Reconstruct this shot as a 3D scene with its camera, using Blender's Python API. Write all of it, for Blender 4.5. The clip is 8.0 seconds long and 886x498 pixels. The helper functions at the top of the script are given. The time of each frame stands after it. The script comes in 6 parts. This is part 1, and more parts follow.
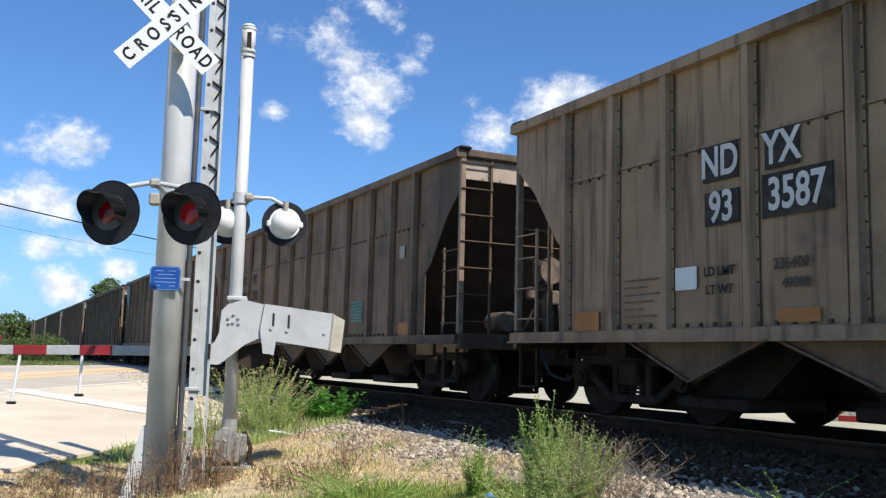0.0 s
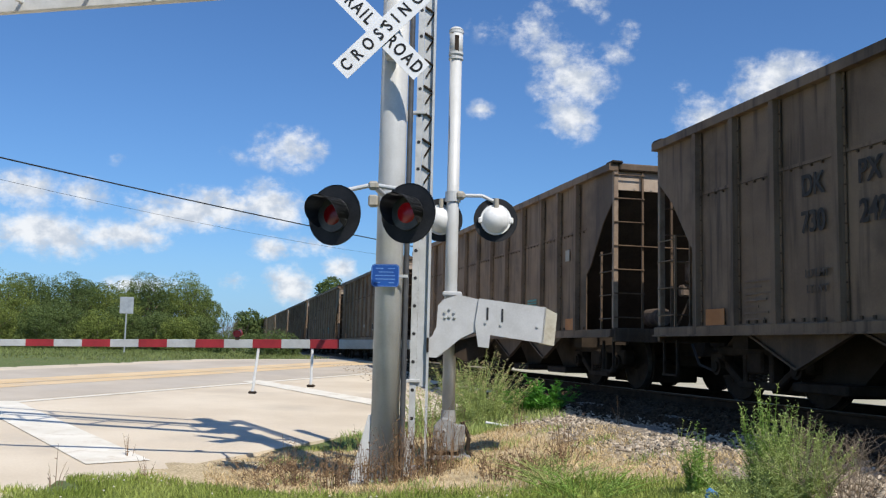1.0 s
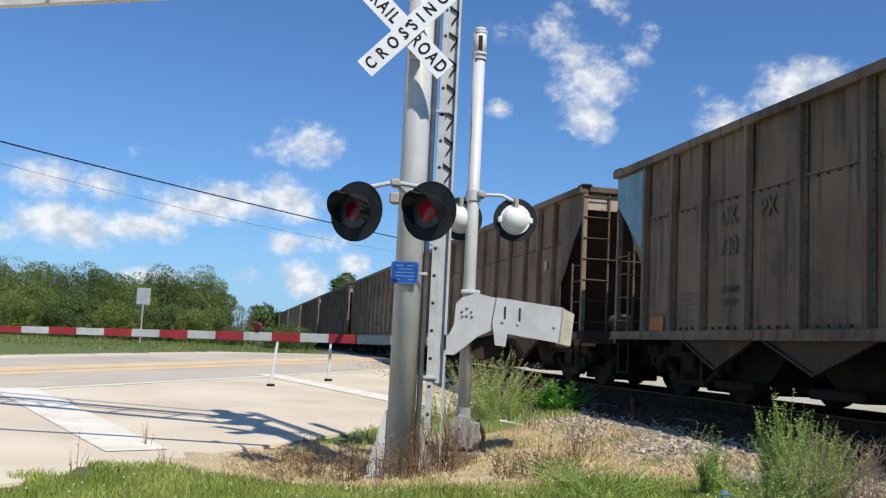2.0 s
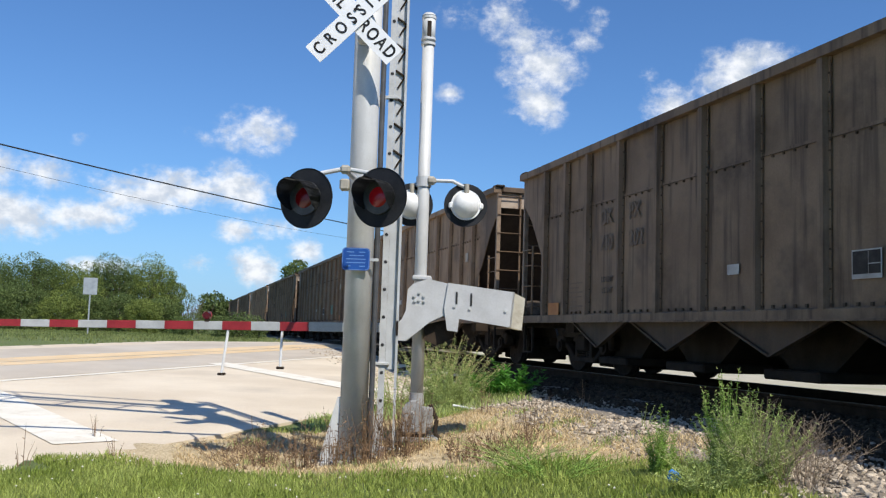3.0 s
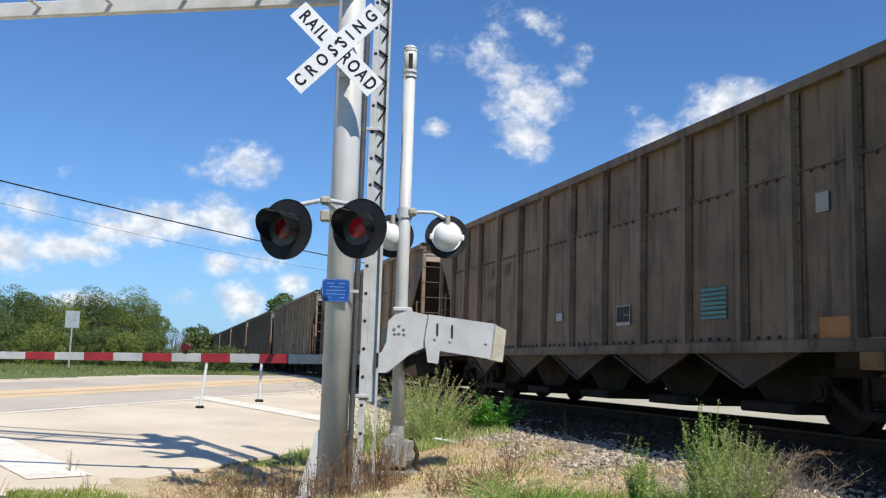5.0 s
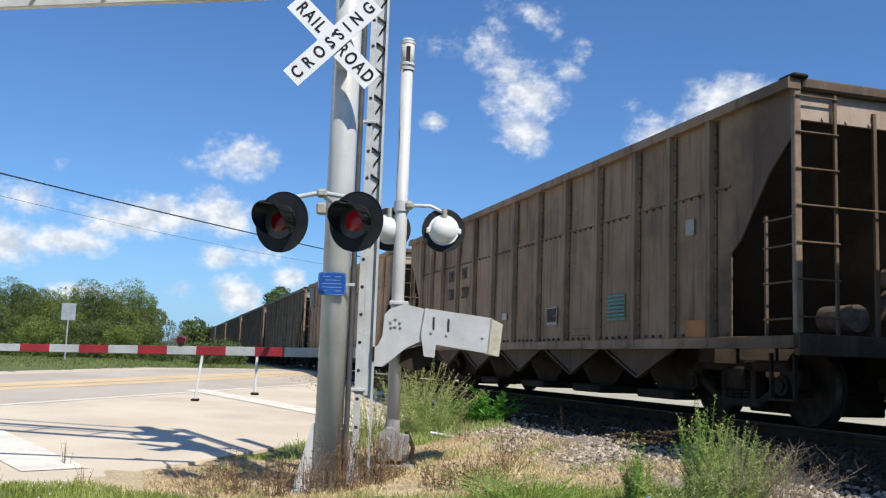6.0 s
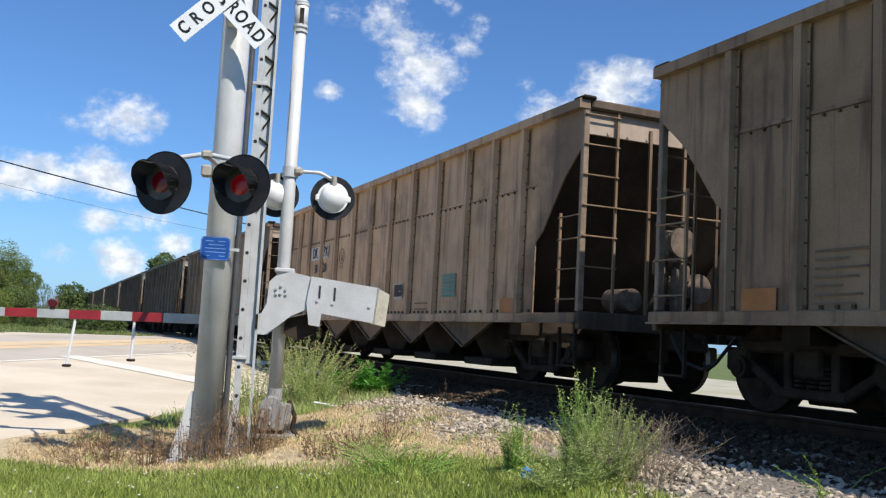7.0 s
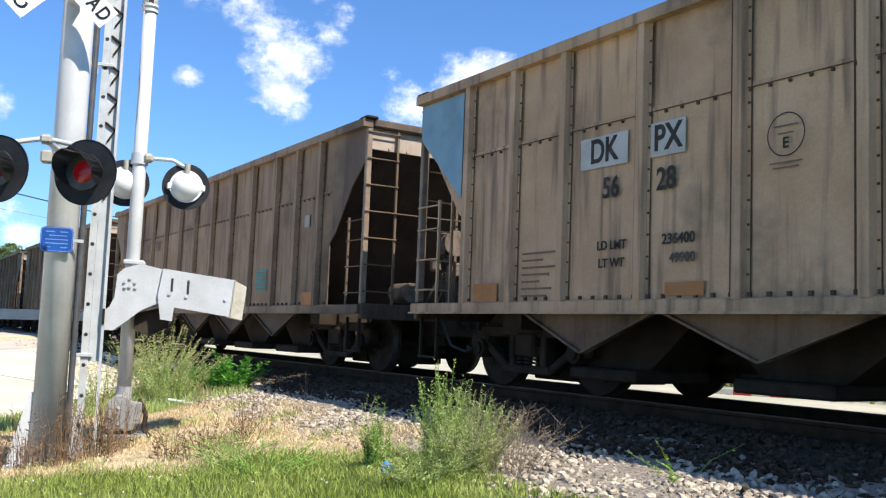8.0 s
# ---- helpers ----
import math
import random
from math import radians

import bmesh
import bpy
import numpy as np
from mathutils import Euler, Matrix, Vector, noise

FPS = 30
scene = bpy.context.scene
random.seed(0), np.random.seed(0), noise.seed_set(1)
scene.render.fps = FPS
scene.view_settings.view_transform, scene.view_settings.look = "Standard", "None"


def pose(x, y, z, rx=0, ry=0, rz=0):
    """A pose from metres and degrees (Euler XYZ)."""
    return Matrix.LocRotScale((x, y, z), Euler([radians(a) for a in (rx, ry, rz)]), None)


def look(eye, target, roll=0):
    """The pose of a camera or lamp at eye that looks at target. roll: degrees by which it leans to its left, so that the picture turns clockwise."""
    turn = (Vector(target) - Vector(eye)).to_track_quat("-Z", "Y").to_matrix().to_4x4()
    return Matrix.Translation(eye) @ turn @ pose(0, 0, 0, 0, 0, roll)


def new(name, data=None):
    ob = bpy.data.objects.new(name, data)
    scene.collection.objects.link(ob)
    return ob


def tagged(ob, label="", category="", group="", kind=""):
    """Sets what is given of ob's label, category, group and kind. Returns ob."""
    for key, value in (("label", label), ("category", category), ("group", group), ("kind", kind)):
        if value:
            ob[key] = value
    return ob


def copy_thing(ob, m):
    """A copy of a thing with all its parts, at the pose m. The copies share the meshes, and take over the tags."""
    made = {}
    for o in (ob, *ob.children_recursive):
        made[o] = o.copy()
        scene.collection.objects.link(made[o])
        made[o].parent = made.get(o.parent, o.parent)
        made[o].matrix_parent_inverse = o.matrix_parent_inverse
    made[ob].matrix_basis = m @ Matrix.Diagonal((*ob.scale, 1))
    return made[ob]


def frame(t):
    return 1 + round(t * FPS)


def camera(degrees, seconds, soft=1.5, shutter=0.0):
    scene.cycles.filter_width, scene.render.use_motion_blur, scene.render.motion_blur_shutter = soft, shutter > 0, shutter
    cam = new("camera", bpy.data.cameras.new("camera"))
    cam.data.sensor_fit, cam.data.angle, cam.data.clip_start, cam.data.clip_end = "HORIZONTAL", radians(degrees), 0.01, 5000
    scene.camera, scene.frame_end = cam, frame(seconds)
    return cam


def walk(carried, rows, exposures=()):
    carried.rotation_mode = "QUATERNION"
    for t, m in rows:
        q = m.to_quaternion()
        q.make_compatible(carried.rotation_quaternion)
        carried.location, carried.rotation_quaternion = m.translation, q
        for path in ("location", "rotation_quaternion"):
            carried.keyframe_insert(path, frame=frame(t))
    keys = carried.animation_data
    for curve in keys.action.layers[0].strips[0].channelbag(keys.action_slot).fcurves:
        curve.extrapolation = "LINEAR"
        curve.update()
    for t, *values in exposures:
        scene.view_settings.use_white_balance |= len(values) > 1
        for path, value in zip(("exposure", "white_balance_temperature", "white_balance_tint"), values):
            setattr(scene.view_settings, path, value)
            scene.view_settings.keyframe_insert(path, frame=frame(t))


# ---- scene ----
cam = camera(50.9, 8.0, soft=1.25)
PATH = [
    (0, (-0.129, 0.059, 1.584), (-1.905, 0.95, 1.818), 1.4),
    (0.5, (-0.083, 0.045, 1.57), (-1.933, 0.771, 1.797), 1.0),
    (1, (-0.032, 0.012, 1.572), (-1.964, 0.484, 1.783), 1.3),
    (1.2, (-0.031, 0.026, 1.571), (-1.98, 0.425, 1.779), 1.5),
    (2.3, (0.052, -0.078, 1.545), (-1.884, 0.384, 1.746), 3.2),
    (2.5, (0.04, -0.049, 1.537), (-1.889, 0.445, 1.728), 2.7),
    (3, (0.053, -0.051, 1.561), (-1.864, 0.492, 1.741), 1.8),
    (3.5, (0.043, -0.002, 1.546), (-1.868, 0.553, 1.748), 1.6),
    (4, (0.03, -0.025, 1.554), (-1.873, 0.547, 1.775), 1.8),
    (4.5, (0.053, -0.002, 1.546), (-1.848, 0.565, 1.799), 1.7),
    (6, (0.014, 0.034, 1.541), (-1.887, 0.607, 1.781), 2.0),
    (6.5, (0.005, 0.048, 1.528), (-1.881, 0.678, 1.74), 3.1),
    (7, (-0.05, 0.088, 1.52), (-1.875, 0.884, 1.712), 3.1),
    (7.5, (-0.156, 0.173, 1.542), (-1.889, 1.154, 1.726), 2.6),
    (7.6, (-0.161, 0.184, 1.545), (-1.881, 1.189, 1.73), 2.5),
    (8, (-0.159, 0.198, 1.543), (-1.85, 1.25, 1.727), 2.2),
]
walk(cam, [(t, look(eye, target, roll)) for t, eye, target, roll in PATH], exposures=[(0, 0.25), (1, -0.05), (2.5, 0.0), (3.5, 0.1), (6, 0.05), (6.5, 0.12), (7, 0.14), (7.5, 0.42), (8, 0.64)])

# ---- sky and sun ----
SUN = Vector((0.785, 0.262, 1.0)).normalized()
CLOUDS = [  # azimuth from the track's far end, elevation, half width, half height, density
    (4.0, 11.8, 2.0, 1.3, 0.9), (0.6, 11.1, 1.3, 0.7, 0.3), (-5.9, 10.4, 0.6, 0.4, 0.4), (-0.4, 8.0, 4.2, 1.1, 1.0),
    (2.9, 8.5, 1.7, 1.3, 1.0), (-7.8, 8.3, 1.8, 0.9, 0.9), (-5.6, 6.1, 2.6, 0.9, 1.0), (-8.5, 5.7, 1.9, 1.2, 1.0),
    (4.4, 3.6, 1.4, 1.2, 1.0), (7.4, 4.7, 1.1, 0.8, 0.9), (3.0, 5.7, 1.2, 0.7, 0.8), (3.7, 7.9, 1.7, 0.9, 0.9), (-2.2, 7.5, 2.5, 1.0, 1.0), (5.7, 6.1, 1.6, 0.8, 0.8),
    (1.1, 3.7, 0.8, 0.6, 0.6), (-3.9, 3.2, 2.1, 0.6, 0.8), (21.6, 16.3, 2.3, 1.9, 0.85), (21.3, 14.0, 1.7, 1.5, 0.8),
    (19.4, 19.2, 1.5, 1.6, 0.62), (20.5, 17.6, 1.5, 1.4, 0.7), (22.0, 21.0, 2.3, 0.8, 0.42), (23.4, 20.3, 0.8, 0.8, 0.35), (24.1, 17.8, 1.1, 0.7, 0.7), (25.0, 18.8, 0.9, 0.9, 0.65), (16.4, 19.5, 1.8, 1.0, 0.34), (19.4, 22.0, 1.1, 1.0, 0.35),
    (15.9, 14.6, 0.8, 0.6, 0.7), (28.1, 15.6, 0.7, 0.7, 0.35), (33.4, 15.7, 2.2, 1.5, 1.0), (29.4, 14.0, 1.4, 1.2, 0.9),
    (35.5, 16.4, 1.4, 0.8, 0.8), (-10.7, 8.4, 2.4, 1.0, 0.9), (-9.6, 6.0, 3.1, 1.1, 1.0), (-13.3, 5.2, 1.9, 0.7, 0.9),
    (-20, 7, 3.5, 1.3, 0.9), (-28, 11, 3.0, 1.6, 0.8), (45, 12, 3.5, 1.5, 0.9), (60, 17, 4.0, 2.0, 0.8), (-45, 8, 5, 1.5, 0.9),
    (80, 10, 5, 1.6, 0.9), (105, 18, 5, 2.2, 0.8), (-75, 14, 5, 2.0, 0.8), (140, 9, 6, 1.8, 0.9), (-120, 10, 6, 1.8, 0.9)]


class Nodes:
    """Short hand for node trees."""

    def __init__(self, tree):
        self.tree = tree
        tree.nodes.clear()

    def add(self, kind, **inputs):
        n = self.tree.nodes.new(kind)
        for k, v in inputs.items():
            self.put(n.inputs[k.replace("_", " ")], v)
        return n

    def put(self, socket, v):
        if isinstance(v, bpy.types.NodeSocket):
            self.tree.links.new(v, socket)
        else:
            socket.default_value = v

    def math(self, op, a, b=0.0, c=0.0, clamp=False):
        n = self.tree.nodes.new("ShaderNodeMath")
        n.operation, n.use_clamp = op, clamp
        for s, v in zip(n.inputs, (a, b, c)):
            self.put(s, v)
        return n.outputs[0]

    def mix(self, f, a, b, blend="MIX"):
        n = self.tree.nodes.new("ShaderNodeMix")
        n.data_type, n.blend_type = "RGBA", blend
        self.put(n.inputs[0], f)
        self.put(n.inputs[6], a)
        self.put(n.inputs[7], b)
        return n.outputs[2]

    def ramp(self, f, lo, hi):
        n = self.tree.nodes.new("ShaderNodeMapRange")
        n.interpolation_type = "SMOOTHSTEP"
        self.put(n.inputs[0], f)
        n.inputs[1].default_value, n.inputs[2].default_value = lo, hi
        return n.outputs[0]

    def noise(self, vec, scale, detail=4.0, rough=0.55):
        n = self.tree.nodes.new("ShaderNodeTexNoise")
        self.put(n.inputs["Vector"], vec)
        n.inputs["Scale"].default_value, n.inputs["Detail"].default_value, n.inputs["Roughness"].default_value = scale, detail, rough
        return n.outputs[0]


def make_world():
    world = bpy.data.worlds.new("sky")
    world.use_nodes = True
    scene.world = world
    n = Nodes(world.node_tree)
    sky = n.add("ShaderNodeTexSky")
    sky.sky_type, sky.sun_disc = "NISHITA", False
    sky.sun_elevation = math.asin(SUN.z)
    sky.sun_rotation = math.atan2(SUN.x, SUN.y)
    sky.air_density, sky.dust_density, sky.ozone_density = 1.0, 0.6, 2.2
    way = n.add("ShaderNodeTexCoord").outputs["Generated"]
    sep = n.add("ShaderNodeSeparateXYZ", Vector=way)
    x, y, z = sep.outputs
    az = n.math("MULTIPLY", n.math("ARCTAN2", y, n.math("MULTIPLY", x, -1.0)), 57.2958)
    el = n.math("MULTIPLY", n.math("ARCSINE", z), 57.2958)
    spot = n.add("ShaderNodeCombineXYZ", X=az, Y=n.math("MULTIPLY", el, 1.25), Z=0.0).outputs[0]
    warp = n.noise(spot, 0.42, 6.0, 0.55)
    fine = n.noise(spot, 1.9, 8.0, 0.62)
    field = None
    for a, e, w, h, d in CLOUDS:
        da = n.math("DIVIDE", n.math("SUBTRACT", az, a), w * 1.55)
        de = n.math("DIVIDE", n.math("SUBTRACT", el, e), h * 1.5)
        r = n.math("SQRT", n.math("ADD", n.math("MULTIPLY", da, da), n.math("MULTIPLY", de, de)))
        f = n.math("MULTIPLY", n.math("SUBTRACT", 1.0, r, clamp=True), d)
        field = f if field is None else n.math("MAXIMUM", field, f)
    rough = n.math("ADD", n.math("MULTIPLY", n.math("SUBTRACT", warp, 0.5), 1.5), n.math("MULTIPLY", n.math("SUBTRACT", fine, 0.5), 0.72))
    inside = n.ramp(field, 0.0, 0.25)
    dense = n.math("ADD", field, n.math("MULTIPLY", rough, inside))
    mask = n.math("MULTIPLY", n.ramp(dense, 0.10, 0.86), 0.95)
    body = n.mix(n.ramp(n.noise(n.add("ShaderNodeVectorMath", Vector=spot).outputs[0], 0.8, 4.0), 0.35, 0.65), (5.9, 6.5, 7.4, 1), (9.3, 9.5, 9.8, 1))
    haze = n.math("MULTIPLY", n.ramp(el, 9.0, -1.0), 0.48)
    hazed = n.mix(haze, sky.outputs[0], (5.5, 6.4, 7.6, 1))
    deep = n.mix(1.0, hazed, (0.60, 0.91, 1.29, 1), "MULTIPLY")
    colour = n.mix(mask, deep, body)
    bg = n.add("ShaderNodeBackground", Color=colour, Strength=0.102)
    out = n.add("ShaderNodeOutputWorld", Surface=bg.outputs[0])
    world.cycles.sampling_method = "MANUAL"
    world.cycles.sample_map_resolution = 512


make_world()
sun_data = bpy.data.lights.new("sun", "SUN")
sun_data.energy, sun_data.angle, sun_data.color = 5.0, radians(0.53), (1.0, 0.94, 0.84)
sun = new("sun", sun_data)
sun.matrix_world = look(SUN * 50, (0, 0, 0))


# ---- materials ----
def material(name, colours, rough=0.6, metal=0.0, scale=6.0, fine=60.0, bump=0.15, bump_size=0.01, stain=None, stain_scale=1.2, stain_amount=0.5,
             streak=0.0, island=0.0, objects=0.0, emit=None, spec=0.5, through_light=0.0, soot=0.0):
    """Two-scale varied surface: colours (dark, light), stains, vertical streaks, relief."""
    m = bpy.data.materials.new(name)
    m.use_nodes = True
    n = Nodes(m.node_tree)
    pos = n.add("ShaderNodeTexCoord").outputs["Object"]
    big, small = n.noise(pos, scale, 5.0), n.noise(pos, fine, 3.0)
    f = n.math("ADD", n.math("MULTIPLY", big, 0.7), n.math("MULTIPLY", small, 0.3))
    c = n.mix(n.ramp(f, 0.3, 0.7), (*colours[0], 1), (*colours[1], 1))
    if streak:
        stretch = n.add("ShaderNodeMapping", Vector=pos)
        stretch.inputs["Scale"].default_value = (5.0, 5.0, 0.35)
        s = n.math("MULTIPLY", n.ramp(n.noise(stretch.outputs[0], 1.6, 5.0), 0.48, 0.72), streak)
        c = n.mix(s, c, (*(stain or colours[0]), 1))
    if stain:
        s = n.math("MULTIPLY", n.ramp(n.noise(pos, stain_scale, 6.0, 0.65), 0.5, 0.7), stain_amount)
        c = n.mix(s, c, (*stain, 1))
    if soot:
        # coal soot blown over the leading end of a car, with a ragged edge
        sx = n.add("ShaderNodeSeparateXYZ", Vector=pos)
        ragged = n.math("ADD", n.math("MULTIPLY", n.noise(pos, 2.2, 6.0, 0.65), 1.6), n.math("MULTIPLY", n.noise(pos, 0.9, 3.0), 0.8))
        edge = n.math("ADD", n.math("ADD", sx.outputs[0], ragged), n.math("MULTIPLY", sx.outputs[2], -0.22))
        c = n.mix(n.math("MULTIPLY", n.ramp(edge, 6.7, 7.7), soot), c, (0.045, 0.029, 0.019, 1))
    if island or objects:
        rnd = n.add("ShaderNodeNewGeometry").outputs["Random Per Island"] if island else n.add("ShaderNodeObjectInfo").outputs["Random"]
        amt = island or objects
        k = n.math("ADD", n.math("MULTIPLY", rnd, 2 * amt), 1.0 - amt)
        grey = n.add("ShaderNodeCombineXYZ", X=k, Y=k, Z=k).outputs[0]
        c = n.mix(1.0, c, grey, "MULTIPLY")
    b = n.add("ShaderNodeBsdfPrincipled", Metallic=metal)
    n.put(b.inputs["Base Color"], c)
    n.put(b.inputs["Roughness"], n.math("ADD", n.math("MULTIPLY", n.math("SUBTRACT", small, 0.5), 0.25), rough, clamp=True))
    b.inputs["Specular IOR Level"].default_value = spec
    if emit:
        b.inputs["Emission Color"].default_value, b.inputs["Emission Strength"].default_value = (*emit[0], 1), emit[1]
    if bump:
        bn = n.add("ShaderNodeBump", Height=f, Strength=bump, Distance=bump_size)
        n.put(b.inputs["Normal"], bn.outputs[0])
    out = b.outputs[0]
    if through_light:
        t = n.add("ShaderNodeBsdfTranslucent", Color=c)
        mx = n.add("ShaderNodeMixShader", Fac=through_light)
        n.put(mx.inputs[1], b.outputs[0])
        n.put(mx.inputs[2], t.outputs[0])
        out = mx.outputs[0]
    n.add("ShaderNodeOutputMaterial", Surface=out)
    return m


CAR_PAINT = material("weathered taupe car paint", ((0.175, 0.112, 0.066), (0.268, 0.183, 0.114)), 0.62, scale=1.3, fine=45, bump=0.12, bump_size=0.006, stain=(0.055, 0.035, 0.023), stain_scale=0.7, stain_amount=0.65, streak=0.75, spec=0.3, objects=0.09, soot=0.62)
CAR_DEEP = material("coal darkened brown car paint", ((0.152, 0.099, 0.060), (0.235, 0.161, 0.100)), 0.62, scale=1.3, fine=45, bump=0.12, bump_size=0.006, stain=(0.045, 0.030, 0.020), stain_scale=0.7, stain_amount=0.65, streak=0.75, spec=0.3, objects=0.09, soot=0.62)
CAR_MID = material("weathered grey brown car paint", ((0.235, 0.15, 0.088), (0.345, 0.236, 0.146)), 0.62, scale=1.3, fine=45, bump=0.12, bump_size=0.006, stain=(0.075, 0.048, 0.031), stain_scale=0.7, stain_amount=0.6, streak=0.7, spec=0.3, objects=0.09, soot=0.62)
# body brown made darker to carry the shade on the hopper sides
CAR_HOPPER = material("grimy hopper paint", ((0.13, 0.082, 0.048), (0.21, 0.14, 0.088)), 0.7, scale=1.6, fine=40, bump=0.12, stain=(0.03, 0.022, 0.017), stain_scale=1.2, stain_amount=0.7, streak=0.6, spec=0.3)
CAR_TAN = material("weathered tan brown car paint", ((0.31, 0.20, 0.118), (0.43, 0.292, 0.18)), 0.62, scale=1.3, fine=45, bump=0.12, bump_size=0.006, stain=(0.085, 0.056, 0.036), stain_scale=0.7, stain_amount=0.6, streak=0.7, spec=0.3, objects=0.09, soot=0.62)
# beige grey raised well above the other cars to match brighter exposure
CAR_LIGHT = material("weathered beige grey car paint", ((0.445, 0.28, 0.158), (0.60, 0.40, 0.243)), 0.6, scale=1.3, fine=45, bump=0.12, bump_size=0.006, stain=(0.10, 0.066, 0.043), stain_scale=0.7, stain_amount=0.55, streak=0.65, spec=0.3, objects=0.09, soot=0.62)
# soot plus the shade of open ends and hopper bays, in one dark colour
CAR_SOOT_SHADE = material("soot stained car paint", ((0.052, 0.035, 0.023), (0.115, 0.078, 0.05)), 0.7, scale=1.6, fine=40, bump=0.12, stain=(0.16, 0.115, 0.08), stain_scale=1.4, stain_amount=0.35, streak=0.4, spec=0.3)
# soot and the shade beneath the car body share this near-black colour
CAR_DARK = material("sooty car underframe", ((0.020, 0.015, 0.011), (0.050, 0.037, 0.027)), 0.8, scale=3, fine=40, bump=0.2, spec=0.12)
# lighter than the sides: sunlight on the car ends put into the colour
CAR_END = material("sun bleached end panel", ((0.30, 0.225, 0.165), (0.43, 0.34, 0.26)), 0.65, scale=2.5, fine=50, stain=(0.22, 0.12, 0.07), stain_amount=0.6, streak=0.5)
# soot, blackened further with the shadow inside the open end
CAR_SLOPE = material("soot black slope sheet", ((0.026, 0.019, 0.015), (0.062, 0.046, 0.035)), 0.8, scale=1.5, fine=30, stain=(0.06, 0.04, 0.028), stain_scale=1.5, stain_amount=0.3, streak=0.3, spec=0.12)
# grimy steel, taken darker to carry the shade under the cars
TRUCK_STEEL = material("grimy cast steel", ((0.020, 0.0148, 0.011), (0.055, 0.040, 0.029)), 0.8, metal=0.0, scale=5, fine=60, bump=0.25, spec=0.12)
WHEEL_TREAD = material("worn wheel tread", ((0.10, 0.09, 0.08), (0.18, 0.165, 0.15)), 0.5, metal=0.7, scale=8, fine=90, bump=0.05)
LADDER_PAINT = material("faded tan ladder paint", ((0.17, 0.118, 0.078), (0.29, 0.215, 0.15)), 0.6, scale=6, fine=60, stain=(0.15, 0.07, 0.035), stain_amount=0.55, stain_scale=4)
GALV = material("dull galvanised steel", ((0.43, 0.44, 0.44), (0.58, 0.59, 0.59)), 0.5, metal=0.12, scale=5, fine=80, bump=0.08, stain=(0.3, 0.29, 0.27), stain_amount=0.35, stain_scale=2)
POLE_PAINT = material("weathered silver pole paint", ((0.50, 0.50, 0.485), (0.63, 0.63, 0.615)), 0.5, metal=0.03, scale=2.5, fine=70, bump=0.06, stain=(0.36, 0.34, 0.31), stain_amount=0.3, stain_scale=1.5, streak=0.2)
MECH_PAINT = material("aluminium paint on gate mechanism", ((0.43, 0.43, 0.43), (0.55, 0.555, 0.56)), 0.5, metal=0.05, scale=3.5, fine=60, bump=0.08, stain=(0.3, 0.28, 0.25), stain_amount=0.35)
BLACK_DISC = material("flat black signal background", ((0.012, 0.013, 0.015), (0.03, 0.031, 0.034)), 0.55, scale=4, fine=50, spec=0.15)
VISOR = material("grey black visor", ((0.045, 0.046, 0.05), (0.09, 0.092, 0.096)), 0.5, scale=6, fine=60)
WHITE_DOME = material("white lamp housing", ((0.68, 0.68, 0.66), (0.82, 0.82, 0.8)), 0.4, scale=5, fine=60, stain=(0.45, 0.43, 0.38), stain_amount=0.3)
LENS_RED = material("dark red lens", ((0.05, 0.002, 0.004), (0.085, 0.004, 0.006)), 0.12, scale=20, fine=120, bump=0.3, emit=((1.0, 0.02, 0.04), 0.014))
LENS_LIT = material("lit red lens", ((0.07, 0.002, 0.004), (0.12, 0.004, 0.006)), 0.12, scale=20, fine=120, bump=0.3, emit=((1.0, 0.03, 0.05), 0.05))
SIGN_WHITE = material("white retroreflective sheet", ((0.72, 0.72, 0.72), (0.82, 0.82, 0.82)), 0.4, scale=4, fine=80, bump=0.03, stain=(0.55, 0.54, 0.5), stain_amount=0.25)
SIGN_BLACK = material("black sign lettering", ((0.012, 0.012, 0.013), (0.03, 0.03, 0.03)), 0.5, spec=0.15)
SIGN_BLUE = material("blue sign sheet", ((0.006, 0.055, 0.27), (0.012, 0.085, 0.36)), 0.4, scale=5)
NOTICE_PRINT = material("pale blue small print", ((0.13, 0.25, 0.56), (0.20, 0.34, 0.64)), 0.45)
SIGN_GREY = material("bare aluminium sign back", ((0.33, 0.35, 0.37), (0.45, 0.47, 0.49)), 0.45, metal=0.4)
ARM_RED = material("red reflective stripe", ((0.20, 0.009, 0.014), (0.30, 0.018, 0.025)), 0.5, scale=5, stain=(0.25, 0.02, 0.02), stain_amount=0.4)
ARM_WHITE = material("grey white arm stripe", ((0.31, 0.32, 0.325), (0.43, 0.445, 0.445)), 0.5, scale=5, stain=(0.3, 0.3, 0.29), stain_amount=0.4)
END_CREAM = material("weathered cream weight paint", ((0.46, 0.42, 0.33), (0.60, 0.56, 0.45)), 0.6, scale=6, fine=60, stain=(0.26, 0.18, 0.11), stain_amount=0.6, stain_scale=4)
CONCRETE = material("pale concrete pavement", ((0.58, 0.485, 0.36), (0.72, 0.625, 0.485)), 0.85, scale=0.5, fine=30, bump=0.15, stain=(0.44, 0.38, 0.30), stain_scale=0.35, stain_amount=0.45)
LANE = material("worn grey lane", ((0.43, 0.37, 0.295), (0.56, 0.49, 0.395)), 0.85, scale=0.6, fine=30, bump=0.15, stain=(0.5, 0.46, 0.4), stain_scale=0.4, stain_amount=0.5)
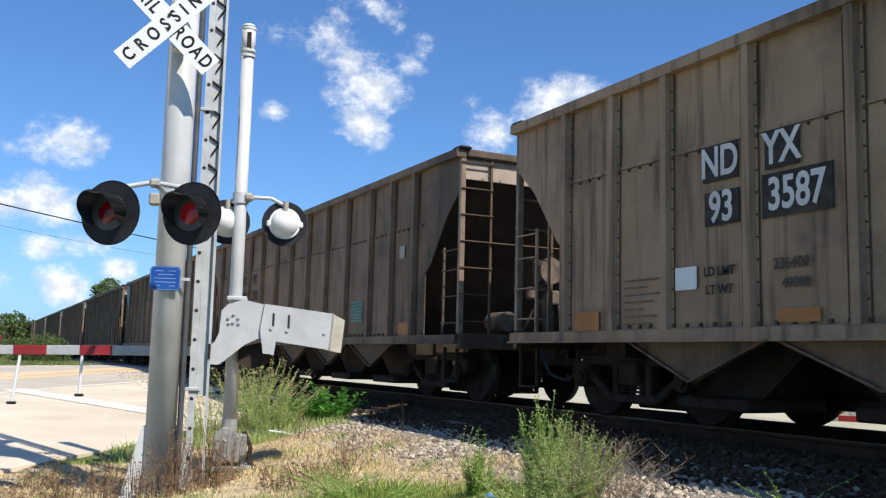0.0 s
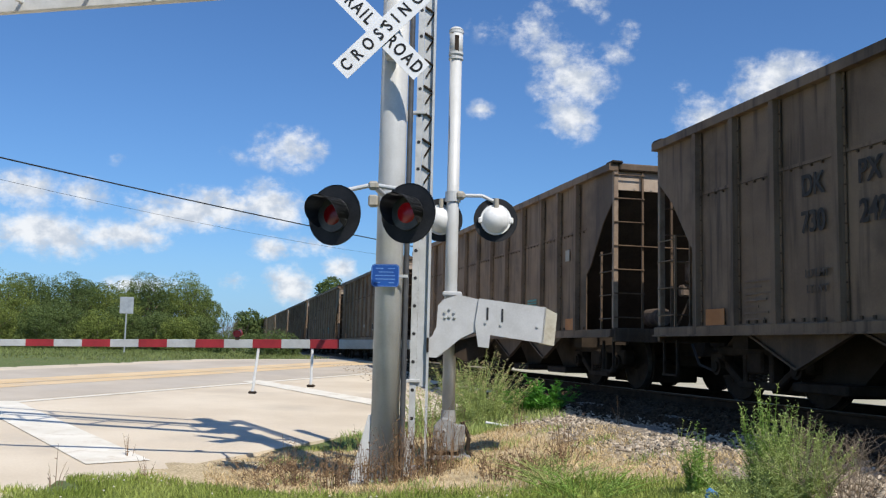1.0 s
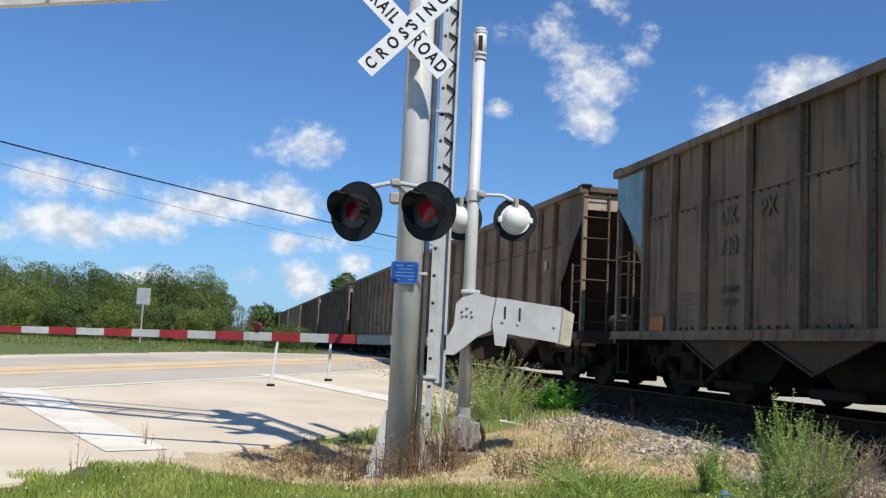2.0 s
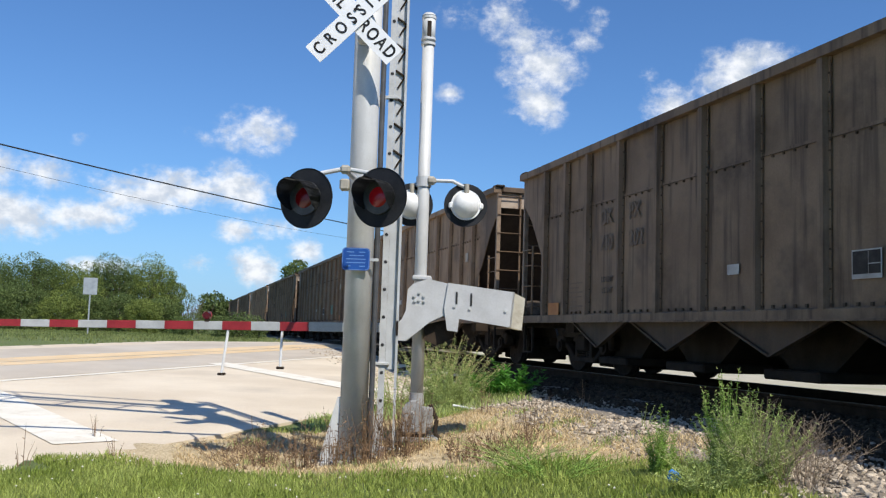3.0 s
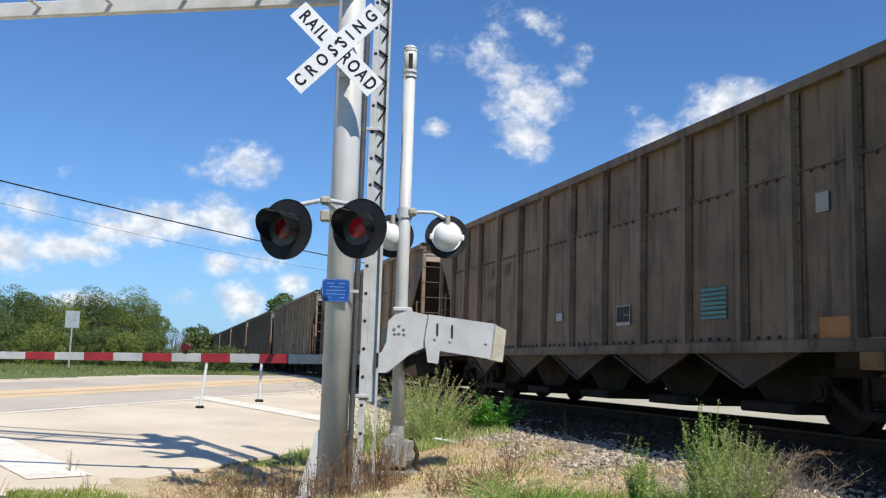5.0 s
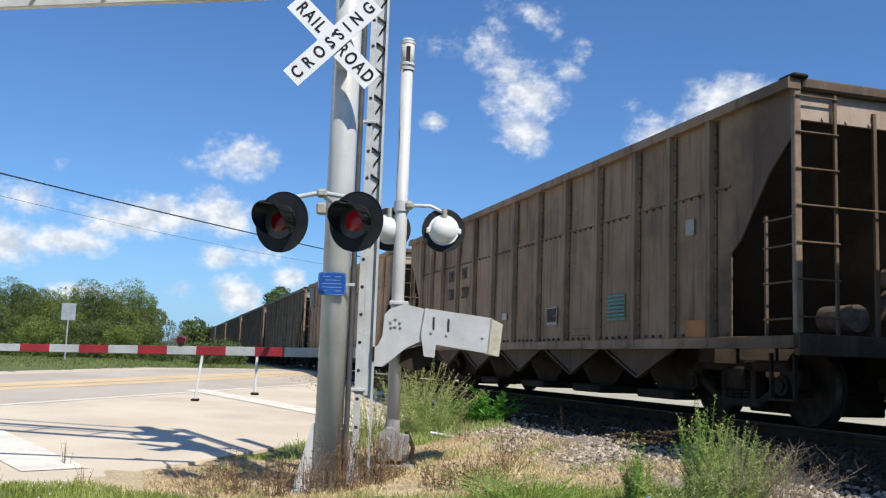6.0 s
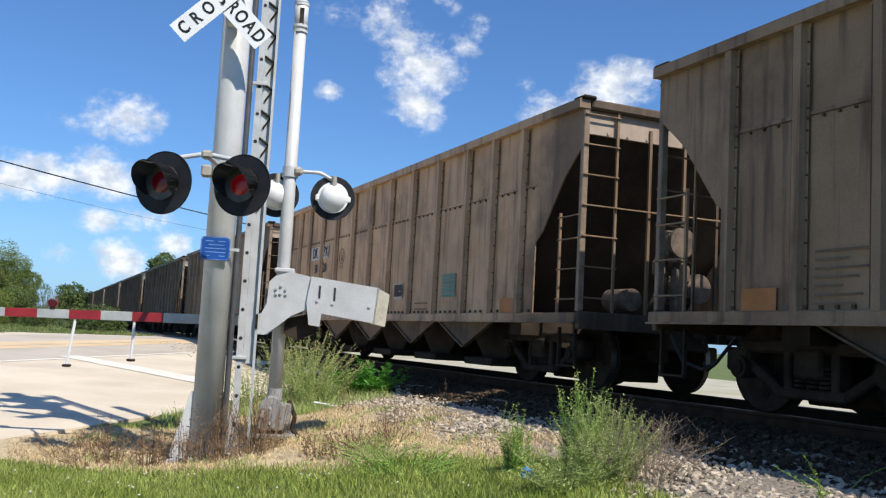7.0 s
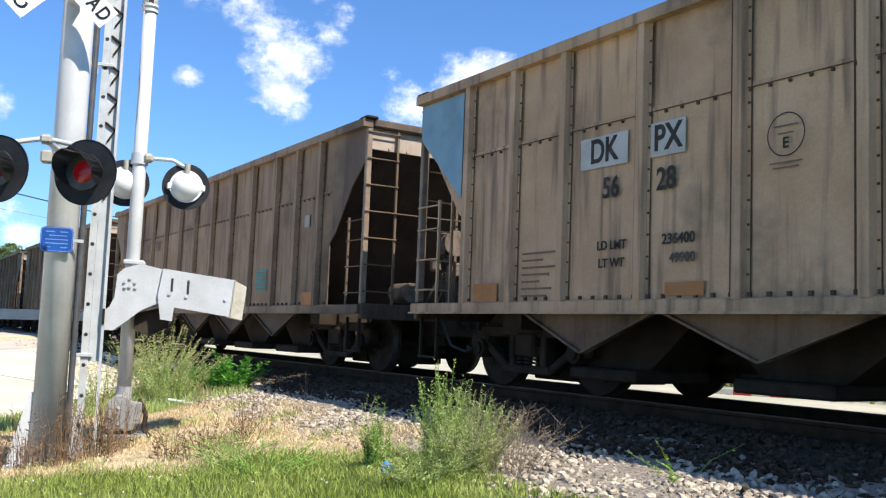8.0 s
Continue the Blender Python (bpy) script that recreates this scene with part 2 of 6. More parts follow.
LINE_WHITE = material("worn white road paint", ((0.70, 0.655, 0.55), (0.82, 0.775, 0.675)), 0.8, scale=2, fine=40, stain=(0.60, 0.53, 0.42), stain_amount=0.75, stain_scale=3)
LINE_YELLOW = material("worn yellow road paint", ((0.64, 0.46, 0.25), (0.74, 0.56, 0.34)), 0.8, scale=1.2, fine=40, stain=(0.55, 0.46, 0.35), stain_amount=0.7, stain_scale=0.8)
STONE = material("crushed limestone", ((0.28, 0.23, 0.17), (0.48, 0.41, 0.325)), 0.9, scale=18, fine=120, bump=0.3, island=0.45, spec=0.12)
# coal stain and the train's shadow together in one dark stone colour
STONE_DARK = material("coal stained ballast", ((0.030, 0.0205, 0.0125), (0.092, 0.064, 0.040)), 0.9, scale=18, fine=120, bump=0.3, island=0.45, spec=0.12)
STONE_PIECE = material("limestone ballast piece", ((0.28, 0.23, 0.17), (0.48, 0.41, 0.325)), 0.9, scale=18, fine=120, bump=0.3, objects=0.45, spec=0.12)
# bed colour lowered to hold the shade under the train
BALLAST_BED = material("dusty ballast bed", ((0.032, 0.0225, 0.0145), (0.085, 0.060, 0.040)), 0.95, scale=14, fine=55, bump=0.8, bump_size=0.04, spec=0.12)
GRAVEL = material("pale weedy gravel", ((0.36, 0.33, 0.24), (0.52, 0.48, 0.37)), 0.9, scale=1.2, fine=40, bump=0.4, stain=(0.22, 0.25, 0.1), stain_amount=0.5, stain_scale=0.6)
CAST_GREY = material("dull grey cast base", ((0.2, 0.2, 0.195), (0.33, 0.33, 0.32)), 0.6, scale=5, fine=50, stain=(0.12, 0.11, 0.1), stain_amount=0.5, stain_scale=3)
RAIL_STEEL = material("rusted rail", ((0.032, 0.019, 0.011), (0.075, 0.045, 0.027)), 0.85, metal=0.0, scale=5, fine=60, spec=0.12)
# dark brown stands in for the train mirrored in the head
RAIL_HEAD = material("shiny rail head", ((0.07, 0.055, 0.043), (0.13, 0.105, 0.085)), 0.5, metal=0.4, scale=9, fine=80, bump=0.03)
TIE_WOOD = material("creosoted tie", ((0.016, 0.013, 0.01), (0.045, 0.035, 0.027)), 0.85, scale=4, fine=50, bump=0.4, spec=0.12)
GREEN_LEAF = material("green weed leaf", ((0.17, 0.29, 0.05), (0.33, 0.48, 0.11)), 0.6, scale=3, fine=30, bump=0, island=0.35, through_light=0.35, spec=0.25)
PALE_LEAF = material("pale green weed", ((0.28, 0.36, 0.10), (0.48, 0.54, 0.21)), 0.65, scale=3, fine=30, bump=0, island=0.3, through_light=0.3, spec=0.2)
BRIGHT_LEAF = material("bright green shrub leaf", ((0.06, 0.19, 0.02), (0.12, 0.32, 0.04)), 0.5, scale=3, fine=30, bump=0, island=0.3, through_light=0.35, spec=0.3)
GRASS = material("mown grass blade", ((0.20, 0.265, 0.045), (0.41, 0.46, 0.13)), 0.65, scale=1.2, fine=20, bump=0, island=0.4, through_light=0.3, spec=0.2)
STRAW = material("dry straw", ((0.46, 0.345, 0.185), (0.72, 0.57, 0.34)), 0.8, scale=2, fine=30, bump=0, island=0.35, through_light=0.15, spec=0.15)
DEAD_STALK = material("dead brown stalk", ((0.12, 0.072, 0.042), (0.30, 0.20, 0.12)), 0.85, scale=4, fine=40, bump=0, island=0.35, spec=0.15)
TWIG = material("grey brown dry twig", ((0.2, 0.15, 0.11), (0.33, 0.26, 0.19)), 0.85, scale=4, fine=40, bump=0, island=0.3, spec=0.15)
FIELD = material("muted field grass", ((0.12, 0.16, 0.05), (0.24, 0.27, 0.10)), 0.7, scale=0.3, fine=8, bump=0, island=0.35, through_light=0.25, spec=0.15)
CLOVER = material("white clover flower", ((0.6, 0.58, 0.46), (0.72, 0.7, 0.58)), 0.7, bump=0)
TREE_LEAF = material("tree foliage", ((0.080, 0.120, 0.036), (0.172, 0.222, 0.076)), 0.65, scale=0.35, fine=4, bump=0, island=0.4, through_light=0.3, spec=0.2)
TREE_LIGHT = material("sunlit yellow green foliage", ((0.135, 0.175, 0.04), (0.245, 0.295, 0.08)), 0.65, scale=0.35, fine=4, bump=0, island=0.4, through_light=0.3, spec=0.2)
SPRUCE = material("blue spruce needles", ((0.03, 0.075, 0.06), (0.07, 0.13, 0.11)), 0.7, scale=0.6, fine=6, bump=0, island=0.4, spec=0.2)
BARK = material("grey brown bark", ((0.08, 0.06, 0.045), (0.17, 0.135, 0.10)), 0.9, scale=6, fine=40, bump=0.6, bump_size=0.02)
FITTING = material("weathered tan grey fitting", ((0.30, 0.275, 0.22), (0.42, 0.39, 0.33)), 0.6, scale=9, fine=60, stain=(0.18, 0.14, 0.1), stain_amount=0.4, stain_scale=6)
CABLE = material("black cable", ((0.01, 0.01, 0.011), (0.025, 0.025, 0.026)), 0.6)
TEXT_WHITE = material("white stencil paint", ((0.62, 0.6, 0.56), (0.74, 0.72, 0.68)), 0.6, scale=8, fine=80, bump=0, stain=(0.35, 0.3, 0.25), stain_amount=0.35, stain_scale=4)
TEXT_BLACK = material("dark stencil paint", ((0.03, 0.026, 0.023), (0.06, 0.05, 0.044)), 0.6, scale=8, fine=80, bump=0, stain=(0.12, 0.1, 0.08), stain_amount=0.35, stain_scale=4, spec=0.15)
PATCH_WHITE = material("grimy white patch paint", ((0.42, 0.4, 0.37), (0.56, 0.54, 0.5)), 0.6, scale=4, fine=60, bump=0.03, stain=(0.27, 0.22, 0.17), stain_amount=0.5, stain_scale=3)
TEXT_FADED = material("faded stencil paint", ((0.085, 0.065, 0.05), (0.12, 0.095, 0.075)), 0.65, scale=8, fine=80, bump=0, spec=0.15)
PATCH_ORANGE = material("rusty orange patch", ((0.36, 0.135, 0.03), (0.47, 0.20, 0.055)), 0.65, scale=5, fine=50, bump=0.05, stain=(0.22, 0.14, 0.09), stain_amount=0.5, stain_scale=2.5)
TEXT_GHOST = material("ghost of worn stencil paint", ((0.135, 0.09, 0.058), (0.19, 0.132, 0.088)), 0.7, scale=9, fine=90, bump=0)
RIVET = material("dark rusty bolt heads", ((0.06, 0.04, 0.025), (0.125, 0.084, 0.053)), 0.75, scale=12, fine=80, bump=0.1, spec=0.2)
PATCH_TEAL = material("teal stencil paint", ((0.06, 0.22, 0.2), (0.09, 0.28, 0.25)), 0.6, scale=5, fine=50, bump=0.05)
PATCH_BLUE = material("pale blue repaint", ((0.15, 0.29, 0.38), (0.22, 0.38, 0.47)), 0.6, scale=3, fine=50, bump=0.05, stain=(0.12, 0.15, 0.17), stain_amount=0.4)
BRAKE_RUST = material("rusty brake gear", ((0.06, 0.042, 0.031), (0.20, 0.145, 0.108)), 0.7, scale=7, fine=60, bump=0.3, stain=(0.05, 0.04, 0.035), stain_amount=0.7, stain_scale=5)
GRATING = material("weathered white walkway steel", ((0.5, 0.5, 0.47), (0.64, 0.63, 0.6)), 0.55, metal=0.1, scale=4, fine=50, stain=(0.35, 0.32, 0.27), stain_amount=0.5)
BLUE_PLASTIC = material("blue plastic", ((0.03, 0.16, 0.42), (0.05, 0.22, 0.5)), 0.35)


def ground_material():
    """Soil that is green turf on the verge, straw round the signals and plain field further off."""
    m = bpy.data.materials.new("turf and dry soil")
    m.use_nodes = True
    n = Nodes(m.node_tree)
    pos = n.add("ShaderNodeTexCoord").outputs["Object"]
    big, mid, small = n.noise(pos, 0.25, 5.0), n.noise(pos, 1.6, 5.0), n.noise(pos, 40.0, 4.0)
    green = n.mix(n.ramp(small, 0.3, 0.7), (0.075, 0.105, 0.026, 1), (0.15, 0.19, 0.055, 1))
    dry = n.mix(n.ramp(small, 0.3, 0.7), (0.40, 0.305, 0.17, 1), (0.66, 0.54, 0.35, 1))
    sep = n.add("ShaderNodeSeparateXYZ", Vector=pos)
    lawn = n.math("ADD", n.math("SUBTRACT", sep.outputs[0], n.math("MULTIPLY", sep.outputs[1], 0.62)), 11.15)
    r = n.math("MAXIMUM", lawn, n.math("SUBTRACT", -11.5, sep.outputs[0]))
    worn = n.ramp(n.math("ADD", r, n.math("MULTIPLY", n.math("SUBTRACT", mid, 0.5), 0.9)), 1.2, 0.85)
    dry = n.mix(n.math("MULTIPLY", n.ramp(n.noise(pos, 3.2, 5.0, 0.6), 0.48, 0.66), 0.7), dry, (0.24, 0.17, 0.085, 1))
    dry = n.mix(n.math("MULTIPLY", n.ramp(n.noise(pos, 5.5, 4.0, 0.6), 0.55, 0.7), 0.6), dry, (0.62, 0.50, 0.33, 1))
    gravelly = n.ramp(n.math("ADD", sep.outputs[1], n.math("MULTIPLY", n.math("SUBTRACT", mid, 0.5), 1.0)), 3.9, 4.5)
    side = n.math("MULTIPLY", gravelly, n.ramp(sep.outputs[1], 13.0, 10.0))
    c = n.mix(worn, green, dry)
    c = n.mix(side, c, n.mix(n.ramp(small, 0.3, 0.7), (0.17, 0.14, 0.11, 1), (0.34, 0.29, 0.23, 1)))
    c = n.mix(n.math("MULTIPLY", n.ramp(mid, 0.55, 0.75), 0.5), c, (0.22, 0.17, 0.09, 1))
    b = n.add("ShaderNodeBsdfPrincipled", Roughness=0.95)
    n.put(b.inputs["Base Color"], c)
    bn = n.add("ShaderNodeBump", Height=n.math("ADD", small, mid), Strength=0.7, Distance=0.04)
    n.put(b.inputs["Normal"], bn.outputs[0])
    n.add("ShaderNodeOutputMaterial", Surface=b.outputs[0])
    return m


GROUND = ground_material()


# ---- mesh helpers ----
def part(name, bm, mat, parent=None, label="", smooth=False, kind=""):
    """Links a bmesh as one mesh object under a thing or a part."""
    me = bpy.data.meshes.new(name)
    bm.normal_update()
    bm.to_mesh(me)
    bm.free()
    return link(name, me, mat, parent, label, smooth, kind)


def link(name, me, mat, parent=None, label="", smooth=False, kind=""):
    for mm in mat if isinstance(mat, (list, tuple)) else (mat,):
        me.materials.append(mm)
    if smooth:
        for p in me.polygons:
            p.use_smooth = True
    ob = new(name, me)
    if parent:
        ob.parent = parent
    return tagged(ob, label, kind=kind)


def box(bm, c, s, m=None, bevel=0.0):
    """A box at c of full size s, bevelled; m: a turn about its own centre."""
    t = Matrix.Translation(c) @ (m if m is not None else Matrix.Identity(4)) @ Matrix.Diagonal((*s, 1))
    g = bmesh.ops.create_cube(bm, size=1.0, matrix=t)
    if bevel:
        es = {e for v in g["verts"] for e in v.link_edges}
        bmesh.ops.bevel(bm, geom=list(es), offset=bevel, segments=1, affect="EDGES")
    return bm


def rod(bm, a, b, r, r2=None, seg=10, caps=True):
    a, b = Vector(a), Vector(b)
    d = b - a
    m = Matrix.Translation((a + b) / 2) @ d.to_track_quat("Z", "Y").to_matrix().to_4x4()
    bmesh.ops.create_cone(bm, cap_ends=caps, segments=seg, radius1=r, radius2=r if r2 is None else r2, depth=d.length, matrix=m)
    return bm


def prism(bm, pts, depth, m):
    """A flat outline in local x, z, pushed out by depth along local y (centred), at the pose m."""
    a = [bm.verts.new(m @ Vector((x, -depth / 2, z))) for x, z in pts]
    b = [bm.verts.new(m @ Vector((x, depth / 2, z))) for x, z in pts]
    bm.faces.new(a)
    bm.faces.new(b[::-1])
    for i in range(len(pts)):
        j = (i + 1) % len(pts)
        bm.faces.new((a[j], a[i], b[i], b[j]))
    return bm


def turned(bm, m):
    bmesh.ops.transform(bm, matrix=m, verts=bm.verts)
    return bm


def fresh():
    return bmesh.new()


def thing(name, m, label, category, group="", kind=""):
    ob = new(name)
    ob.empty_display_size = 0.2
    ob.matrix_basis = m
    return tagged(ob, label, category, group, kind)


def words(name, text, size, mat, parent, m, label="", wide=1.0, thick=0.002, gap=1.0):
    """Raised lettering from the built-in font, centred, as a mesh; it reads along local x with z up and faces -y."""
    cu = bpy.data.curves.new(name, "FONT")
    cu.body, cu.size, cu.extrude, cu.align_x, cu.align_y = text, size, thick, "CENTER", "CENTER"
    cu.offset, cu.space_character = size * 0.022, gap
    ob = bpy.data.objects.new(name, cu)
    scene.collection.objects.link(ob)
    bpy.context.view_layer.update()
    me = bpy.data.meshes.new_from_object(ob.evaluated_get(bpy.context.evaluated_depsgraph_get()))
    bpy.data.objects.remove(ob)
    me.transform(m @ pose(0, 0, 0, 90) @ Matrix.Diagonal((wide, 1, 1, 1)))
    me.materials.clear()
    return link(name, me, mat, parent, label)


def smoothstep(a, b, x):
    x = np.clip((x - a) / (b - a), 0, 1)
    return x * x * (3 - 2 * x)


# ---- ground ----
ROAD_N = np.array([0.65, 0.76])       # across the road, towards the signals
ROAD_D = np.array([-0.76, 0.65])      # along the road, towards the track
RAIL_TOP, TRACK_Y = 0.95, 7.8


def ground_z(x, y):
    x, y = np.asarray(x, float), np.asarray(y, float)
    verge = 0.10 + 0.62 * np.clip((y - 1.3) / 4.4, 0, 1)
    road = 0.12 + 0.85 * np.clip((-10 - x) / 24, 0, 1)
    far_side = np.where(y > 9.5, 0.72 - 0.1 * smoothstep(10, 20, y), 0)
    across = x * ROAD_N[0] + y * ROAD_N[1]
    on_road = smoothstep(-6.3, -7.3, across)
    z = np.maximum(verge * (1 - on_road) + np.maximum(road, 0.1) * on_road, 0)
    z = np.where(y > 5.7, np.maximum(z, 0.72), z)
    return np.where(y > 9.5, np.minimum(z, far_side + 0.25 * smoothstep(-24, -34, x)), z)


def grid_mesh(name, xs, ys, zfun, keep=None):
    gx, gy = np.meshgrid(xs, ys, indexing="ij")
    gz = zfun(gx, gy)
    v = np.stack([gx, gy, gz], -1).reshape(-1, 3)
    nx, ny = len(xs), len(ys)
    i, j = np.meshgrid(np.arange(nx - 1), np.arange(ny - 1), indexing="ij")
    q = np.stack([i * ny + j, (i + 1) * ny + j, (i + 1) * ny + j + 1, i * ny + j + 1], -1).reshape(-1, 4)
    if keep is not None:
        q = q[keep(v[q].mean(1))]
    me = bpy.data.meshes.new(name)
    me.from_pydata(v.tolist(), [], q.tolist())
    me.validate()
    return me


def spread(near0, near1, step, far):
    """Grid lines: even steps near by, ever wider ones out to the horizon."""
    out = list(np.arange(near0, near1 + 1e-6, step))
    s, a, b = step, near0, near1
    lo, hi = [], []
    while a > -far:
        s *= 1.35
        a -= s
        lo.append(a)
    s = step
    while b < far:
        s *= 1.35
        b += s
        hi.append(b)
    return np.array(lo[::-1] + out + hi)


def bumps(x, y):
    return 0.035 * np.sin(x * 2.3 + np.sin(y * 1.7)) * np.sin(y * 2.9 + 0.6 * np.sin(x * 1.3))


def make_ground():
    def z(x, y):
        across = x * ROAD_N[0] + y * ROAD_N[1]
        road = (across < -7.75) & (across > -22.1)
        return ground_z(x, y) + np.where(road, -0.05, bumps(x, y) * (np.abs(x) < 60))
    me = grid_mesh("ground", spread(-40, 6, 0.35, 3000), spread(-14, 24, 0.35, 3000), z)
    link("ground", me, GROUND, label="grassy verge and field with dry straw patches", kind="structure", smooth=True)


def road_strip(name, a0, a1, s0, s1, mat, label, lift, ds=0.5, parent=None, stop_at_track=True):
    """A sheet on the road between two distances across it and two along it."""
    s = np.arange(s0, s1 + 1e-6, ds)
    rows = []
    for d in np.linspace(a0, a1, max(2, int(abs(a1 - a0) / 0.6) + 1)):
        rows.append([(d * ROAD_N[0] + q * ROAD_D[0], d * ROAD_N[1] + q * ROAD_D[1]) for q in s])
    if name == "road":
        rows = [rows[0]] + rows + [rows[-1]]
    p = np.array(rows)
    if stop_at_track:
        p[..., 1] = np.minimum(p[..., 1], 6.05)
    z = ground_z(p[..., 0], p[..., 1]) + lift
    if name == "road":
        z[0] -= 0.3
        z[-1] -= 0.3
    v = np.concatenate([p, z[..., None]], -1).reshape(-1, 3)
    n, k = len(s), len(rows)
    f = [(i * n + j, i * n + j + 1, (i + 1) * n + j + 1, (i + 1) * n + j) for i in range(k - 1) for j in range(n - 1)]
    me = bpy.data.meshes.new(name)
    me.from_pydata(v.tolist(), [], f)
    me.validate()
    return link(name, me, mat, parent, label, kind="structure")


def painted(name, pts, mat, label, lift=0.022):
    """A road marking from a quadrilateral, cut small so that it follows the road."""
    a, b, c, d = [np.array(p, float) for p in pts]
    n = 14
    v, f = [], []
    for i in range(n + 1):
        for j in range(3):
            p = (a + (b - a) * i / n) * (1 - j / 2) + (d + (c - d) * i / n) * j / 2
            v.append((p[0], p[1], float(ground_z(p[0], p[1])) + lift))
    for i in range(n):
        for j in range(2):
            f.append((i * 3 + j, i * 3 + 3 + j, i * 3 + 4 + j, i * 3 + 1 + j))
    me = bpy.data.meshes.new(name)
    me.from_pydata(v, [], f)
    return link(name, me, mat, None, label, kind="structure")


def make_road():
    road_strip("road", -7.45, -22.4, -60, 60, CONCRETE, "pale sunlit concrete road skewing over the track", 0.012)
    road_strip("road_lane", -14.7, -17.1, -60, 60, LANE, "worn grey driving lane", 0.016)
    road_strip("road_lane", -18.4, -21.3, -60, 60, LANE, "worn grey driving lane", 0.016)
    road_strip("edge_line", -14.35, -14.55, -60, 27, LINE_WHITE, "worn white edge line", 0.020)
    road_strip("centre_line", -17.05, -17.7, -60, 60, LINE_YELLOW, "worn yellow centre line", 0.020)
    road_strip("centre_line", -17.85, -18.8, -60, 60, LINE_YELLOW, "worn yellow centre line", 0.020)
    painted("stop_line", ((-11.55, -0.62), (-18.5, -3.4), (-18.2, -4.1), (-11.3, -1.3)), LINE_WHITE, "wide worn white stop line")
    painted("stop_line", ((-24.3, 1.25), (-17.6, 4.1), (-17.3, 3.5), (-23.9, 0.75)), LINE_WHITE, "wide worn white stop line")


def make_track():
    xs = spread(-60, 6, 0.3, 900)
    ys = np.array([4.35, 4.7, 5.0, 5.3, 5.6, 5.9, 6.2, 6.6, 7.2, 7.8, 8.4, 9.0, 9.4, 9.8, 10.2])

    def bed(x, y):
        crown = 0.80 - 0.0 * x
        near = np.interp(y, [4.3, 5.6, 6.3, 9.3, 10.3], [-0.1, 0.62, 0.80, 0.80, 0.55])
        wob = 0.03 * np.sin(x * 3.1 + y * 2) * np.sin(y * 4.3 + x * 0.7)
        base = ground_z(x, y)
        z = np.maximum(near + wob, np.where((y > 5.9) & (y < 9.7), crown - 0.06, base - 0.05))
        return z
    me = grid_mesh("track_bed", xs, ys, bed)
    link("track_bed", me, BALLAST_BED, None, "crushed stone ballast bed darkened for the train's shade", smooth=True, kind="structure")
    for y in (TRACK_Y - 0.7525, TRACK_Y + 0.7525):
        rail = thing("rail", pose(0, y, RAIL_TOP), "worn steel rail with a darkened head", "rail", "rails", "structure")
        prof = [(-0.07, -0.17), (0.07, -0.17), (0.07, -0.155), (0.012, -0.13), (0.012, -0.045), (0.034, -0.035), (0.034, -0.008), (-0.034, -0.008), (-0.034, -0.035), (-0.012, -0.045), (-0.012, -0.13), (-0.07, -0.155)]
        part("web", prism(fresh(), prof, 1300, pose(-590, 0, 0, 0, 0, 90)), RAIL_STEEL, rail)
        part("head", box(fresh(), (-590, 0, -0.004), (1300, 0.064, 0.008)), RAIL_HEAD, rail, "worn rail head darkened for the train's reflection")
    bm = box(fresh(), (0, 0, 0), (0.22, 2.6, 0.18), bevel=0.012)
    me = bpy.data.meshes.new("tie")
    bm.to_mesh(me)
    bm.free()
    me.materials.append(TIE_WOOD)
    rng = random.Random(4)
    for i in range(110):
        tie = new("tie", me)
        tie.matrix_basis = pose(3 - i * 0.53 + rng.uniform(-0.03, 0.03), TRACK_Y + rng.uniform(-0.04, 0.04), 0.70, 0, 0, rng.uniform(-1.5, 1.5))
        tagged(tie, "creosoted wooden tie sunk in ballast", "railroad tie", "ties", "structure")


def stone_mesh(seed):
    rng = random.Random(seed)
    bm = fresh()
    bmesh.ops.create_icosphere(bm, subdivisions=1, radius=1.0)
    for v in bm.verts:
        v.co *= rng.uniform(0.7, 1.15)
    bmesh.ops.scale(bm, vec=(1, rng.uniform(0.6, 0.9), rng.uniform(0.5, 0.75)), verts=bm.verts)
    return bm


def slope_z(x, y):
    return float(max(np.interp(y, [4.3, 5.6, 6.3], [-0.1, 0.62, 0.80]), ground_z(x, y)))


